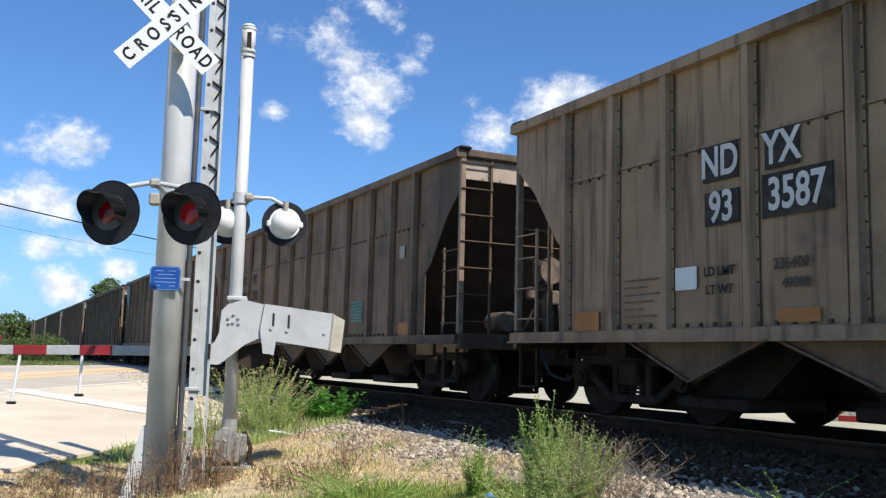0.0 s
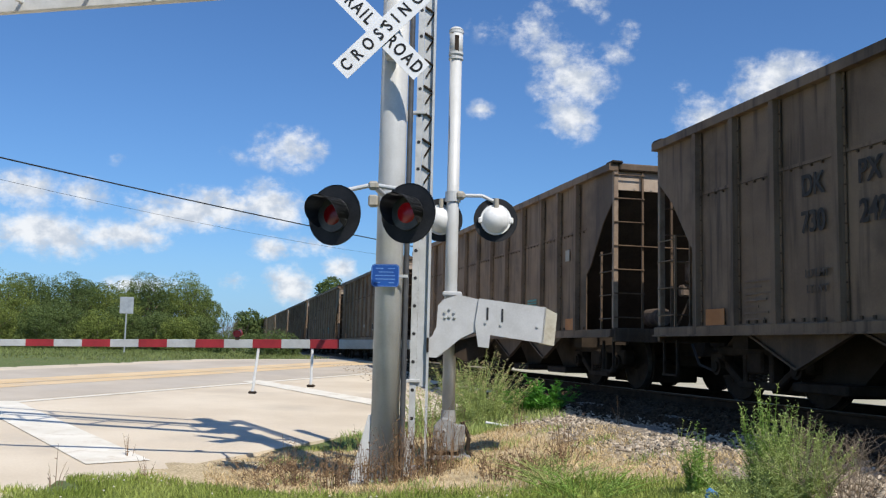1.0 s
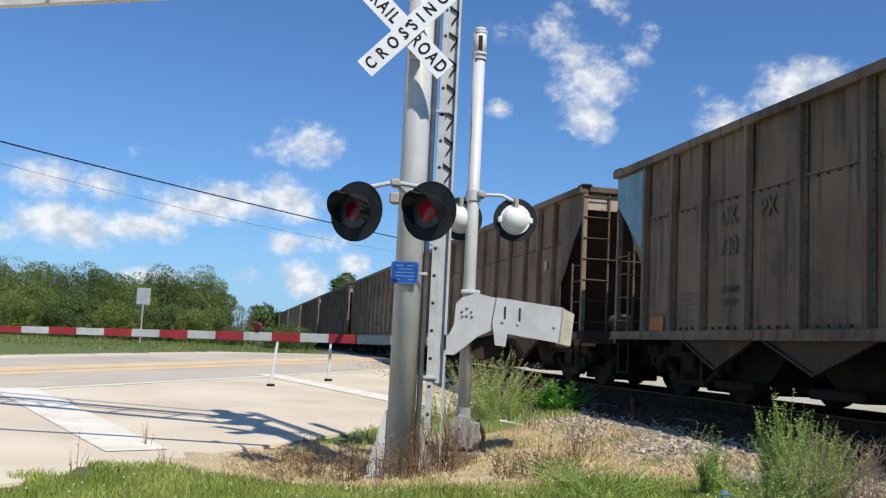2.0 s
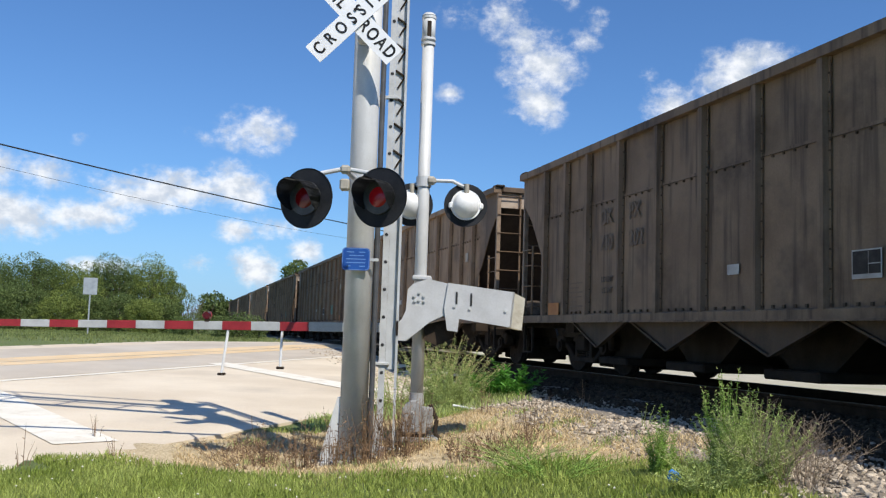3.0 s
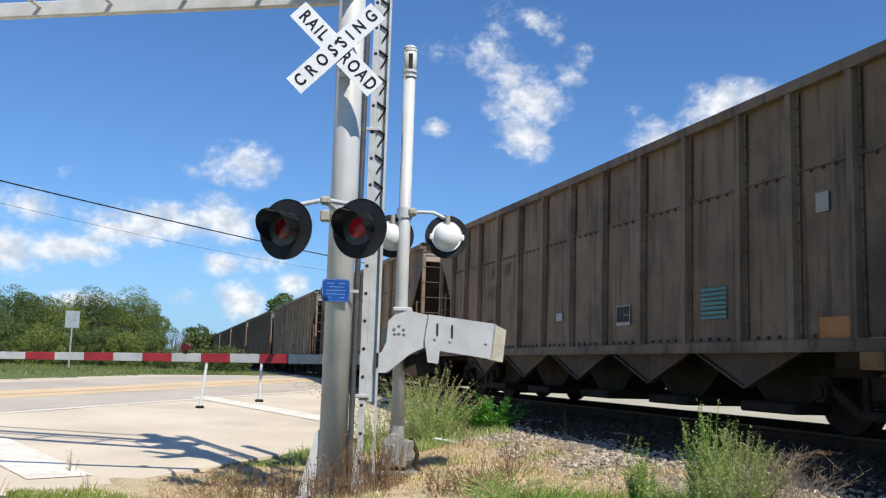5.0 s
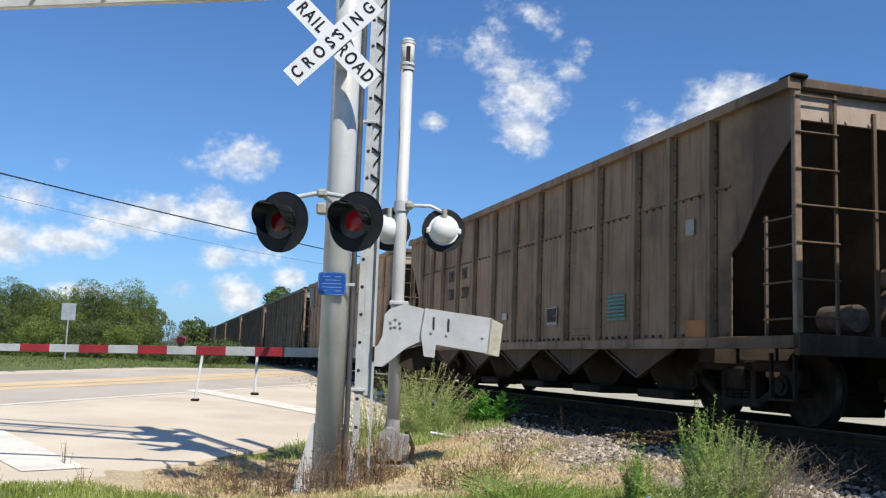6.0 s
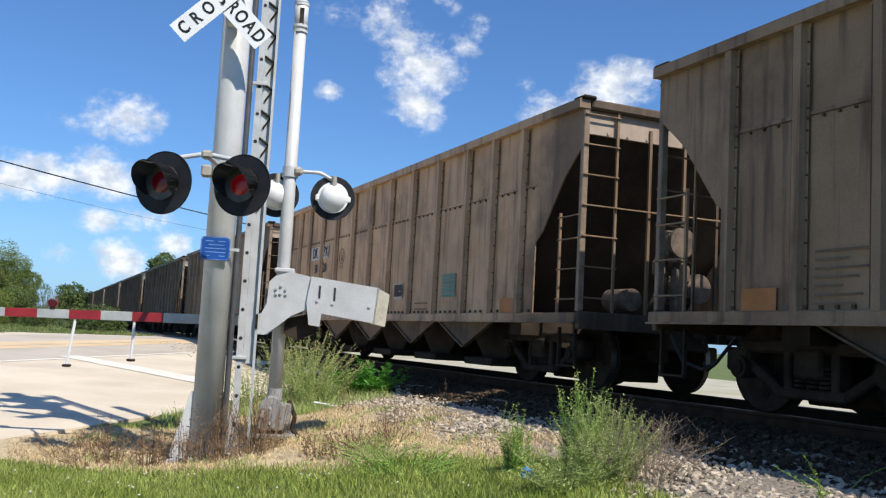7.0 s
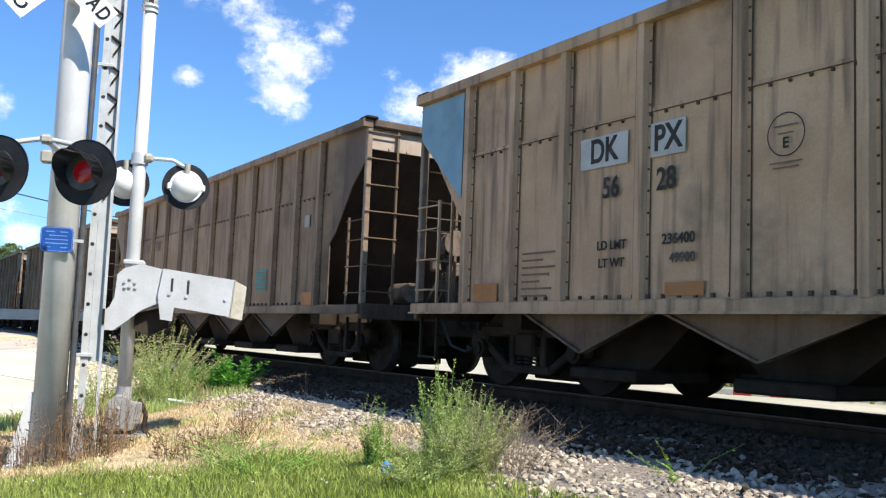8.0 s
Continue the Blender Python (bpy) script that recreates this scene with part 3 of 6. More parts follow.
def make_stones():
    """Loose ballast on the shoulder: single stones where it is near, one heap object for the rest."""
    rng = random.Random(11)
    protos = []
    for k in range(6):
        bm = stone_mesh(k)
        me = bpy.data.meshes.new("stone")
        bm.to_mesh(me)
        bm.free()
        me.materials.append(STONE_PIECE)
        protos.append(me)
    bed = bpy.data.objects["track_bed"]
    count = 0
    while count < 300:
        x, y = rng.uniform(-9.5, -3.4), rng.gauss(4.95, 0.42)
        if not 4.0 < y < 6.2:
            continue
        s = rng.uniform(0.022, 0.05)
        ob = new("stone", rng.choice(protos))
        ob.parent = bed
        ob.matrix_basis = pose(x, y, slope_z(x, y) + s * 0.3, rng.uniform(-40, 40), rng.uniform(-40, 40), rng.uniform(0, 360)) @ Matrix.Scale(s, 4)
        count += 1
    base = [np.array([v.co[:] for v in p.vertices]) for p in protos]
    tris = [[tuple(f.vertices) for f in p.polygons] for p in protos]
    heaps = {0: [[], [], 0], 1: [[], [], 0]}
    for i in range(22000):
        x = rng.uniform(-17, -2.5) if i % 5 else rng.uniform(-32, -15)
        y = rng.uniform(4.0, 6.9)
        if y < 4.75 and rng.random() > (y - 3.9) / 0.85 * (0.4 + 0.6 * (math.sin(x * 1.9) > -0.3)):
            continue
        s = rng.uniform(0.016, 0.046)
        k = rng.randrange(6)
        m = np.array((Euler((rng.uniform(-0.8, 0.8), rng.uniform(-0.8, 0.8), rng.uniform(0, 6.28))).to_matrix())) * s
        p = base[k] @ m.T + (x, y, slope_z(x, y) + s * 0.25)
        # stones past y 5.3 turn dark, where the train's shadow lies
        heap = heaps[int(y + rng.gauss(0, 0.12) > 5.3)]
        heap[0].append(p)
        heap[1] += [tuple(a + heap[2] for a in f) for f in tris[k]]
        heap[2] += len(p)
    for q, mat, lab in ((0, STONE, "loose grey and tan crushed ballast stones"), (1, STONE_DARK, "ballast stones by the rail, coal stained and shadow dark")):
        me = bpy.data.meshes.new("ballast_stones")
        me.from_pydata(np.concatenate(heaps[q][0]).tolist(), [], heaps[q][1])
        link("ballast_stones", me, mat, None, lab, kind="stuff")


# ---- train ----
CAR_LEN, PITCH = 15.35, 16.85
HALF = CAR_LEN / 2
SIDE = 1.6
SILL, TOP = 0.87, 3.675
RIBS = [1.19, 2.10, 2.97, 4.09, 5.22, 6.35, 7.48, 8.62, 9.75, 10.88, 12.02, 12.93, 13.83]
SLOPE_IN = 2.1   # how far in from the end the slope sheet meets the sill


BODY = [CAR_PAINT]


def truck(car, cx):
    """A two-axle truck: bolster, two cast side frames with springs, two wheelsets."""
    t = new("truck")
    t.parent = car
    t.matrix_basis = pose(cx, 0, 0)
    me_b = fresh()
    box(me_b, (0, 0, 0.52), (0.36, 2.3, 0.28), bevel=0.03)
    box(me_b, (0, 0, 0.34), (1.25, 1.0, 0.46), bevel=0.02)
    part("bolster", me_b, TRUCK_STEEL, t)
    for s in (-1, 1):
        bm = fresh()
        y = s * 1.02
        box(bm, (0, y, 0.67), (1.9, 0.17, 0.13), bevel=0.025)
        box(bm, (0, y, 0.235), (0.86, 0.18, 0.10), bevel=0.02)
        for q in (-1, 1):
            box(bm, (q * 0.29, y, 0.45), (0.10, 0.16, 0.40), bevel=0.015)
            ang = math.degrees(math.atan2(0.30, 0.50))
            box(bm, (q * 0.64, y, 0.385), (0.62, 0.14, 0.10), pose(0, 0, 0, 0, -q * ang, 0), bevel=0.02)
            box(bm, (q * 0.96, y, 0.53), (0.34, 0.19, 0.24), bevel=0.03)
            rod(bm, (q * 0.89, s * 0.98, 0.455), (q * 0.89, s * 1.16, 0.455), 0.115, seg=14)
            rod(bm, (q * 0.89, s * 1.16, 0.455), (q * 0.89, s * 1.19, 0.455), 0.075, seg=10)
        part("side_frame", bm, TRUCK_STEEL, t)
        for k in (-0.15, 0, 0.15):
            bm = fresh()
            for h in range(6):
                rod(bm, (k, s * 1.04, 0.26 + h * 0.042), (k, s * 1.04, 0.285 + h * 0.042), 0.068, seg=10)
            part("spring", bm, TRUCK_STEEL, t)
    sets = []
    for q in (-1, 1):
        bm = fresh()
        rod(bm, (0, -1.0, 0), (0, 1.0, 0), 0.08)
        for s in (-1, 1):
            rod(bm, (0, s * 0.70, 0), (0, s * 0.79, 0), 0.44, seg=36)
            rod(bm, (0, s * 0.675, 0), (0, s * 0.70, 0), 0.485, seg=36)
            rod(bm, (0, s * 0.79, 0), (0, s * 0.84, 0), 0.13, 0.11, seg=18)
            for a in range(5):
                an = a * math.tau / 5
                rod(bm, (0.27 * math.cos(an), s * 0.775, 0.27 * math.sin(an)), (0.27 * math.cos(an), s * 0.80, 0.27 * math.sin(an)), 0.05, seg=8)
        ws = part("wheelset", bm, TRUCK_STEEL, t)
        ws.matrix_basis = pose(q * 0.89, 0, 0.455)
        for s in (-1, 1):
            part("tread", rod(fresh(), (0, s * 0.715, 0), (0, s * 0.80, 0), 0.455, seg=40, caps=False), WHEEL_TREAD, ws, "bright worn wheel tread")
        sets.append(ws)
    return sets


def end_gear(car, f):
    """What stands on one open end of a car; f = 1 at the leading end, -1 at the trailing end."""
    x = f * HALF
    front = f > 0
    # corner posts, ladders
    for s in (-1, 1):
        bm = fresh()
        box(bm, (x - f * 0.05, s * (SIDE - 0.05), (SILL + TOP) / 2 + 0.02), (0.07, 0.085, TOP - SILL - 0.22), bevel=0.01)
        # far posts take the shaded tone, near ones the lit tan
        part("corner_post", bm, LADDER_PAINT if s < 0 else CAR_SOOT_SHADE, car, "faded tan corner post")
        bm = fresh()
        box(bm, (x - f * 0.03, s * (SIDE - 0.52), (SILL + TOP) / 2), (0.03, 0.032, TOP - SILL - 0.15))
        part("ladder_rail", bm, BODY[0], car, "faded tan ladder rail")
        for k in range(7):
            z = SILL + 0.30 + k * 0.385
            part("rung", rod(fresh(), (x - f * 0.0, s * (SIDE - 0.02), z), (x - f * 0.0, s * (SIDE - 0.54), z), 0.011, seg=6), BODY[0], car)
        # side grab post and steps near the end
        bm = fresh()
        box(bm, (x - f * 0.52, s * (SIDE - 0.02), SILL + 0.72), (0.03, 0.03, 1.35))
        part("grab_post", bm, BODY[0], car)
        for z in (0.28, 0.66, 1.04, 1.33):
            part("side_rung", rod(fresh(), (x - f * 0.05, s * (SIDE + 0.01), SILL + z), (x - f * 0.53, s * (SIDE + 0.01), SILL + z), 0.010, seg=6), BODY[0], car)
        bm = fresh()
        box(bm, (x - f * 0.12, s * (SIDE - 0.06), SILL - 0.32), (0.03, 0.04, 0.5))
        box(bm, (x - f * 0.50, s * (SIDE - 0.06), SILL - 0.32), (0.03, 0.04, 0.5))
        box(bm, (x - f * 0.31, s * (SIDE - 0.06), SILL - 0.55), (0.40, 0.07, 0.025))
        part("sill_step", bm, CAR_DARK, car)
        # gusset that carries the side sheet out over the open end
        bm = fresh()
        inner = HALF - 1.15
        prism(bm, [(f * inner, TOP - 0.12), (f * (HALF - 0.06), TOP - 0.12), (f * (HALF - 0.06), TOP - 0.62), (f * (HALF - 0.45), TOP - 0.95), (f * (inner + 0.18), TOP - 1.62), (f * inner, TOP - 1.75)], 0.02, pose(0, s * (SIDE - 0.02), 0))
        part("gusset", bm, BODY[0], car)
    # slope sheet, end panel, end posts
    # the sheet's black colour includes the shadow it stands in
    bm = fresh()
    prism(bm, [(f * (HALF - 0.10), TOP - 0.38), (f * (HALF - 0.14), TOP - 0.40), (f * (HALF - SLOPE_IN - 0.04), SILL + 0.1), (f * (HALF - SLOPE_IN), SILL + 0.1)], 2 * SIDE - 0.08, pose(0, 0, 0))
    part("slope_sheet", bm, CAR_SLOPE, car, "sooty sloping end sheet blackened for shadow")
    bm = fresh()
    box(bm, (x - f * 0.09, 0, TOP - 0.28), (0.03, 2 * SIDE - 0.22, 0.31), bevel=0.005)
    for k in range(9):
        rod(bm, (x - f * 0.08, -1.2 + k * 0.3, TOP - 0.40), (x - f * 0.06, -1.2 + k * 0.3, TOP - 0.40), 0.018, seg=6)
    part("end_panel", bm, CAR_END, car, "tan end panel with sunlight in its colour")
    # the far end post is coloured for the shade of the open end
    for y in (-0.55, 0.0, 0.55):
        part("end_post", box(fresh(), (x - f * 0.06, y, (SILL + TOP) / 2 - 0.1), (0.035, 0.04, TOP - SILL - 0.35)), BODY[0] if y < 0.3 else CAR_SOOT_SHADE, car)
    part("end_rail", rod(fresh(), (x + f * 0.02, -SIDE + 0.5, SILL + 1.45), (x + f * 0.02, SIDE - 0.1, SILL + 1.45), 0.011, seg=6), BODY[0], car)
    # platform, its colour as dark as the shaded end
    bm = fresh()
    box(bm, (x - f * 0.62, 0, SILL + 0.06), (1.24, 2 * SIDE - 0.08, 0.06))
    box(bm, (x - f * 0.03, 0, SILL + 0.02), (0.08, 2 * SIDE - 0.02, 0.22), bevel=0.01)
    part("end_platform", bm, CAR_SOOT_SHADE, car)
    # centre sill and coupler
    bm = fresh()
    box(bm, (x - f * 0.9, 0, SILL - 0.14), (2.4, 0.36, 0.32), bevel=0.02)
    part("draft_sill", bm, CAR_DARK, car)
    bm = fresh()
    box(bm, (x + f * 0.42, 0, SILL - 0.06), (0.75, 0.14, 0.16), bevel=0.03)
    prism(bm, [(0.0, -0.17), (0.26 * f, -0.17), (0.34 * f, -0.05), (0.30 * f, 0.17), (0.05 * f, 0.17)], 0.26, pose(x + f * 0.55, 0, SILL - 0.06, 90, 0, 0))
    part("coupler", bm, TRUCK_STEEL, car, "rusty cast coupler")
    bm = fresh()
    pts = [Vector((x + f * 0.15, -0.3, SILL - 0.1)), Vector((x + f * 0.45, -0.34, SILL - 0.42)), Vector((x + f * 0.7, -0.25, SILL - 0.50)), Vector((x + f * 0.85, -0.18, SILL - 0.42))]
    for a, b in zip(pts, pts[1:]):
        rod(bm, a, b, 0.022, seg=7)
    part("air_hose", bm, CABLE, car, "black rubber brake hose")
    if front:
        bm = fresh()
        rod(bm, (x - 0.85, -0.55, SILL + 0.34), (x - 0.35, -0.55, SILL + 0.34), 0.15, seg=18)
        rod(bm, (x - 0.9, -0.55, SILL + 0.34), (x - 0.85, -0.55, SILL + 0.34), 0.10, 0.15, seg=18)
        part("brake_cylinder", bm, BRAKE_RUST, car, "rusty tan brake cylinder")
        bm = fresh()
        rod(bm, (x - 0.95, 0.45, SILL + 0.55), (x - 0.25, 0.45, SILL + 0.55), 0.20, seg=18)
        part("air_reservoir", bm, BRAKE_RUST, car, "grimy air reservoir")
        bm = fresh()
        for c, s in (((x - 0.22, -0.02, SILL + 1.10), (0.18, 0.34, 0.36)), ((x - 0.28, 0.16, SILL + 0.72), (0.16, 0.22, 0.24)), ((x - 0.25, -0.22, SILL + 0.78), (0.14, 0.16, 0.2)), ((x - 0.2, 0.0, SILL + 0.45), (0.1, 0.1, 0.7))):
            box(bm, c, s, bevel=0.03)
        rod(bm, (x - 0.1, 0.0, SILL + 1.12), (x - 0.04, 0.0, SILL + 1.12), 0.20, seg=20)
        for a in (0.0, 0.9, 1.8, 2.7):
            rod(bm, (x - 0.2, 0.1 * math.cos(a), SILL + 0.9), (x - 0.35 - 0.1 * a, 0.25 * math.cos(a * 2), SILL + 0.15), 0.018, seg=6)
        part("brake_gear", bm, BRAKE_RUST, car, "rusty brake valve and hand brake gear")
    else:
        bm = fresh()
        box(bm, (x + 0.45, -0.4, SILL + 0.28), (0.35, 0.3, 0.35), bevel=0.04)
        part("valve_box", bm, CAR_DARK, car)


def make_car(paint, label):
    """One open hopper car, centred on its own origin at the rail top; it leads towards +x."""
    BODY[0] = paint
    car = thing("hopper_car", pose(0, 0, 0), label, "train car", "coal train")
    # side sheets between the first and last full posts
    x0, x1 = RIBS[0] - HALF, HALF - 1.14
    for s in (-1, 1):
        edges = [x0] + [r - HALF for r in RIBS[1:-1]] + [x1]
        for a, b in zip(edges, edges[1:]):
            bm = fresh()
            box(bm, ((a + b) / 2, s * (SIDE - 0.02), (SILL + 0.1 + TOP - 0.95) / 2), (b - a - 0.012, 0.02, TOP - 0.95 - SILL - 0.1))
            panel = part("side_panel", bm, BODY[0], car)
            part("upper_panel", box(fresh(), ((a + b) / 2, s * (SIDE - 0.032), TOP - 0.52), (b - a - 0.012, 0.02, 0.86)), BODY[0], car)
            if s < 0:
                # lapped seam with its row of bolts, and the bolts along the sill
                part("lap_strip", box(fresh(), ((a + b) / 2, s * (SIDE - 0.014), TOP - 0.955), (b - a - 0.012, 0.03, 0.035)), BODY[0], panel)
                bm = fresh()
                n = int((b - a) / 0.17)
                for k in range(n):
                    bx = a + (k + 0.5) * (b - a) / n
                    for z, r in ((TOP - 1.0, 0.012), (SILL + 0.14, 0.018)):
                        box(bm, (bx, s * (SIDE + 0.004), z), (r * 2, 0.02, r * 2))
                part("bolt_row", bm, RIVET, panel, "dark rusty bolt heads", kind="stuff")
                part("lap_seam", box(fresh(), ((a + b) / 2, s * (SIDE + 0.0005), TOP - 0.976), (b - a - 0.012, 0.006, 0.008)), RIVET, panel, "thin dark lap seam")
        for r in RIBS:
            bm = fresh()
            x = r - HALF
            prism(bm, [(-0.10, 0), (0.10, 0), (0.10, 0.012), (0.06, 0.012), (0.045, 0.075), (-0.045, 0.075), (-0.06, 0.012), (-0.10, 0.012)], TOP - SILL - 0.2, pose(x, s * (SIDE - 0.012), (TOP + SILL) / 2, 0, 0, 0 if s < 0 else 180) @ pose(0, 0, 0, 90))
            post = part("side_post", bm, BODY[0], car)
            if s < 0:
                bm = fresh()
                for k in range(12):
                    box(bm, (x + 0.08, s * (SIDE + 0.004), SILL + 0.3 + k * 0.2), (0.018, 0.016, 0.018))
                part("bolt_row", bm, RIVET, post, "dark rusty bolt heads", kind="stuff")
                for q, w in ((-0.103, 0.014), (0.103, 0.010)):
                    part("seam", box(fresh(), (x + q, s * (SIDE + 0.002), (TOP + SILL) / 2 - 0.02), (w, 0.006, TOP - SILL - 0.3)), RIVET, post, "thin dark grimy seam")
        bm = fresh()
        prism(bm, [(-0.05, TOP - 0.13), (0.11, TOP - 0.13), (0.11, TOP - 0.015), (0.07, TOP), (-0.05, TOP)], CAR_LEN, pose(0, s * (SIDE - 0.03), 0, 0, 0, 90 if s < 0 else -90) @ Matrix.Diagonal((-1, 1, 1, 1)))
        bmesh.ops.recalc_face_normals(bm, faces=bm.faces)
        part("top_chord", bm, BODY[0], car, "dusty top chord of the side")
        bm = fresh()
        box(bm, (0, s * (SIDE - 0.03), SILL + 0.05), (CAR_LEN, 0.16, 0.12), bevel=0.01)
        box(bm, (0, s * (SIDE + 0.03), SILL - 0.01), (CAR_LEN, 0.10, 0.02))
        part("side_sill", bm, BODY[0], car)
    for f in (1, -1):
        bm = fresh()
        box(bm, (f * (HALF - 0.05), 0, TOP - 0.065), (0.14, 2 * SIDE - 0.2, 0.12), bevel=0.02)
        part("end_chord", bm, CAR_SOOT_SHADE, car)
        for s in (-1, 1):
            part("corner_cap", box(fresh(), (f * (HALF - 0.08), s * (SIDE - 0.05), TOP + 0.006), (0.26, 0.2, 0.05), bevel=0.02), CAR_DARK, car, "dark corner cap")
    # interior floor and dividing sheets, so that no light passes through
    bm = fresh()
    box(bm, (0, 0, SILL + 0.08), (CAR_LEN - 2 * SLOPE_IN, 2 * SIDE - 0.1, 0.06))
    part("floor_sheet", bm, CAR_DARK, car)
    # hopper bays
    tips = [3.2, 5.35, 7.6, 9.8, 11.95]
    tops = [2.2, 4.25, 6.5, 8.7, 10.9, 13.0]
    for i, tip in enumerate(tips):
        a, b = tops[i] - HALF, tops[i + 1] - HALF
        t = tip - HALF
        for s in (-1, 1):
            bm = fresh()
            prism(bm, [(a, SILL + 0.02), (t - 0.06, SILL - 0.40), (t + 0.06, SILL - 0.40), (b, SILL + 0.02)], 0.03, pose(0, s * 1.50, 0))
            # shade below the sill is put into the hopper side colour
            side = part("hopper_side", bm, CAR_HOPPER if BODY[0] in (CAR_LIGHT, CAR_TAN) else CAR_SOOT_SHADE, car)
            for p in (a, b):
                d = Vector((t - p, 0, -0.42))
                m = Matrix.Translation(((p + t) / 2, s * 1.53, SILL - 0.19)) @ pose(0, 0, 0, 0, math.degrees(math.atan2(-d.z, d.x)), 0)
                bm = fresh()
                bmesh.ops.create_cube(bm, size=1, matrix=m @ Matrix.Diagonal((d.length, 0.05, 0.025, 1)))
                part("hopper_flange", bm, CAR_HOPPER if BODY[0] in (CAR_LIGHT, CAR_TAN) else CAR_SOOT_SHADE, side)
        # chutes are coloured as dark as the shade between the hopper bays
        bm = fresh()
        for s in (-1, 1):
            prism(bm, [(a, SILL), (b, SILL), (t + 0.35, SILL - 0.58), (t - 0.35, SILL - 0.58)], 0.7, pose(0, s * 0.62, 0))
            box(bm, (t, s * 0.75, SILL - 0.61), (0.98, 1.04, 0.12), bevel=0.02)
        part("hopper_chute", bm, CAR_DARK, car, "sooty discharge chute darkened for shade")
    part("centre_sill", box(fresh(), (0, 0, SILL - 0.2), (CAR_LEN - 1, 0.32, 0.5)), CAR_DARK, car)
    for f in (1, -1):
        bm = fresh()
        box(bm, (f * (HALF - 1.9), 0, SILL - 0.08), (0.34, 2 * SIDE - 0.35, 0.2))
        part("body_bolster", bm, CAR_DARK, car)
        end_gear(car, f)
    sets = truck(car, HALF - 1.75) + truck(car, -HALF + 1.75)
    # stencils that every car carries: low orange patch, small label, test panel, consolidated panel
    u = lambda v: v - HALF
    yf = -SIDE - 0.0005

    def plate(name, a, b, z0, z1, mat, label, y=yf):
        return part(name, box(fresh(), ((u(a) + u(b)) / 2, y, ((z0 + z1) / 2) - 0.95), (b - a, 0.006, z1 - z0)), mat, car, label)
    plate("paint_patch", 1.4, 1.85, 1.93, 2.14, PATCH_ORANGE, "rusty orange paint patch", -SIDE + 0.008 - 0.02)
    plate("paint_patch", 13.3, 13.75, 1.93, 2.14, PATCH_ORANGE, "rusty orange paint patch", -SIDE + 0.008 - 0.02)
    plate("paper_label", 6.9, 7.14, 2.35, 2.47, PATCH_WHITE, "small white label", -SIDE - 0.013)
    plate("test_panel", 9.02, 9.42, 2.20, 2.48, PATCH_WHITE, "white bordered test panel", -SIDE - 0.013)
    for a, b, z0, z1 in ((9.035, 9.24, 2.245, 2.465), (9.25, 9.405, 2.345, 2.465), (9.25, 9.405, 2.245, 2.335)):
        plate("panel_field", a, b, z0, z1, TEXT_BLACK, "black panel field", -SIDE - 0.0165)
    if BODY[0] != CAR_LIGHT:
        plate("paper_label", 13.28, 13.47, 3.18, 3.38, FITTING, "small grimy grey placard", -SIDE - 0.013)
    for k in range(7):
        plate("stencil_bar", 11.2, 11.72, 2.2 + k * 0.055, 2.235 + k * 0.055, PATCH_TEAL, "teal stencilled bar", -SIDE - 0.013)
    for k, w in enumerate((0.42, 0.5, 0.3, 0.46, 0.56, 0.36, 0.6)):
        plate("stencil_bar", 2.30, 2.30 + w, 1.98 + k * 0.075, 2.0 + k * 0.075, TEXT_GHOST, "faded stencilled bar", -SIDE - 0.013)
    for k in range(2):
        plate("stencil_bar", 10.05, 10.6, 2.0 + k * 0.1, 2.02 + k * 0.1, TEXT_GHOST, "faded stencilled bar", -SIDE - 0.013)
    return car, sets


def letter(car, text, u, z, size, mat, wide=0.85):
    return words("lettering", text, size, mat, car, pose(u - HALF, -SIDE - 0.016, z - RAIL_TOP), wide=wide)


def backing(car, a, b, z0, z1, mat, label):
    return part("backing_patch", box(fresh(), ((a + b) / 2 - HALF, -SIDE - 0.013, (z0 + z1) / 2 - RAIL_TOP), (b - a, 0.006, z1 - z0)), mat, car, label)


CARS, WHEELS = [], []


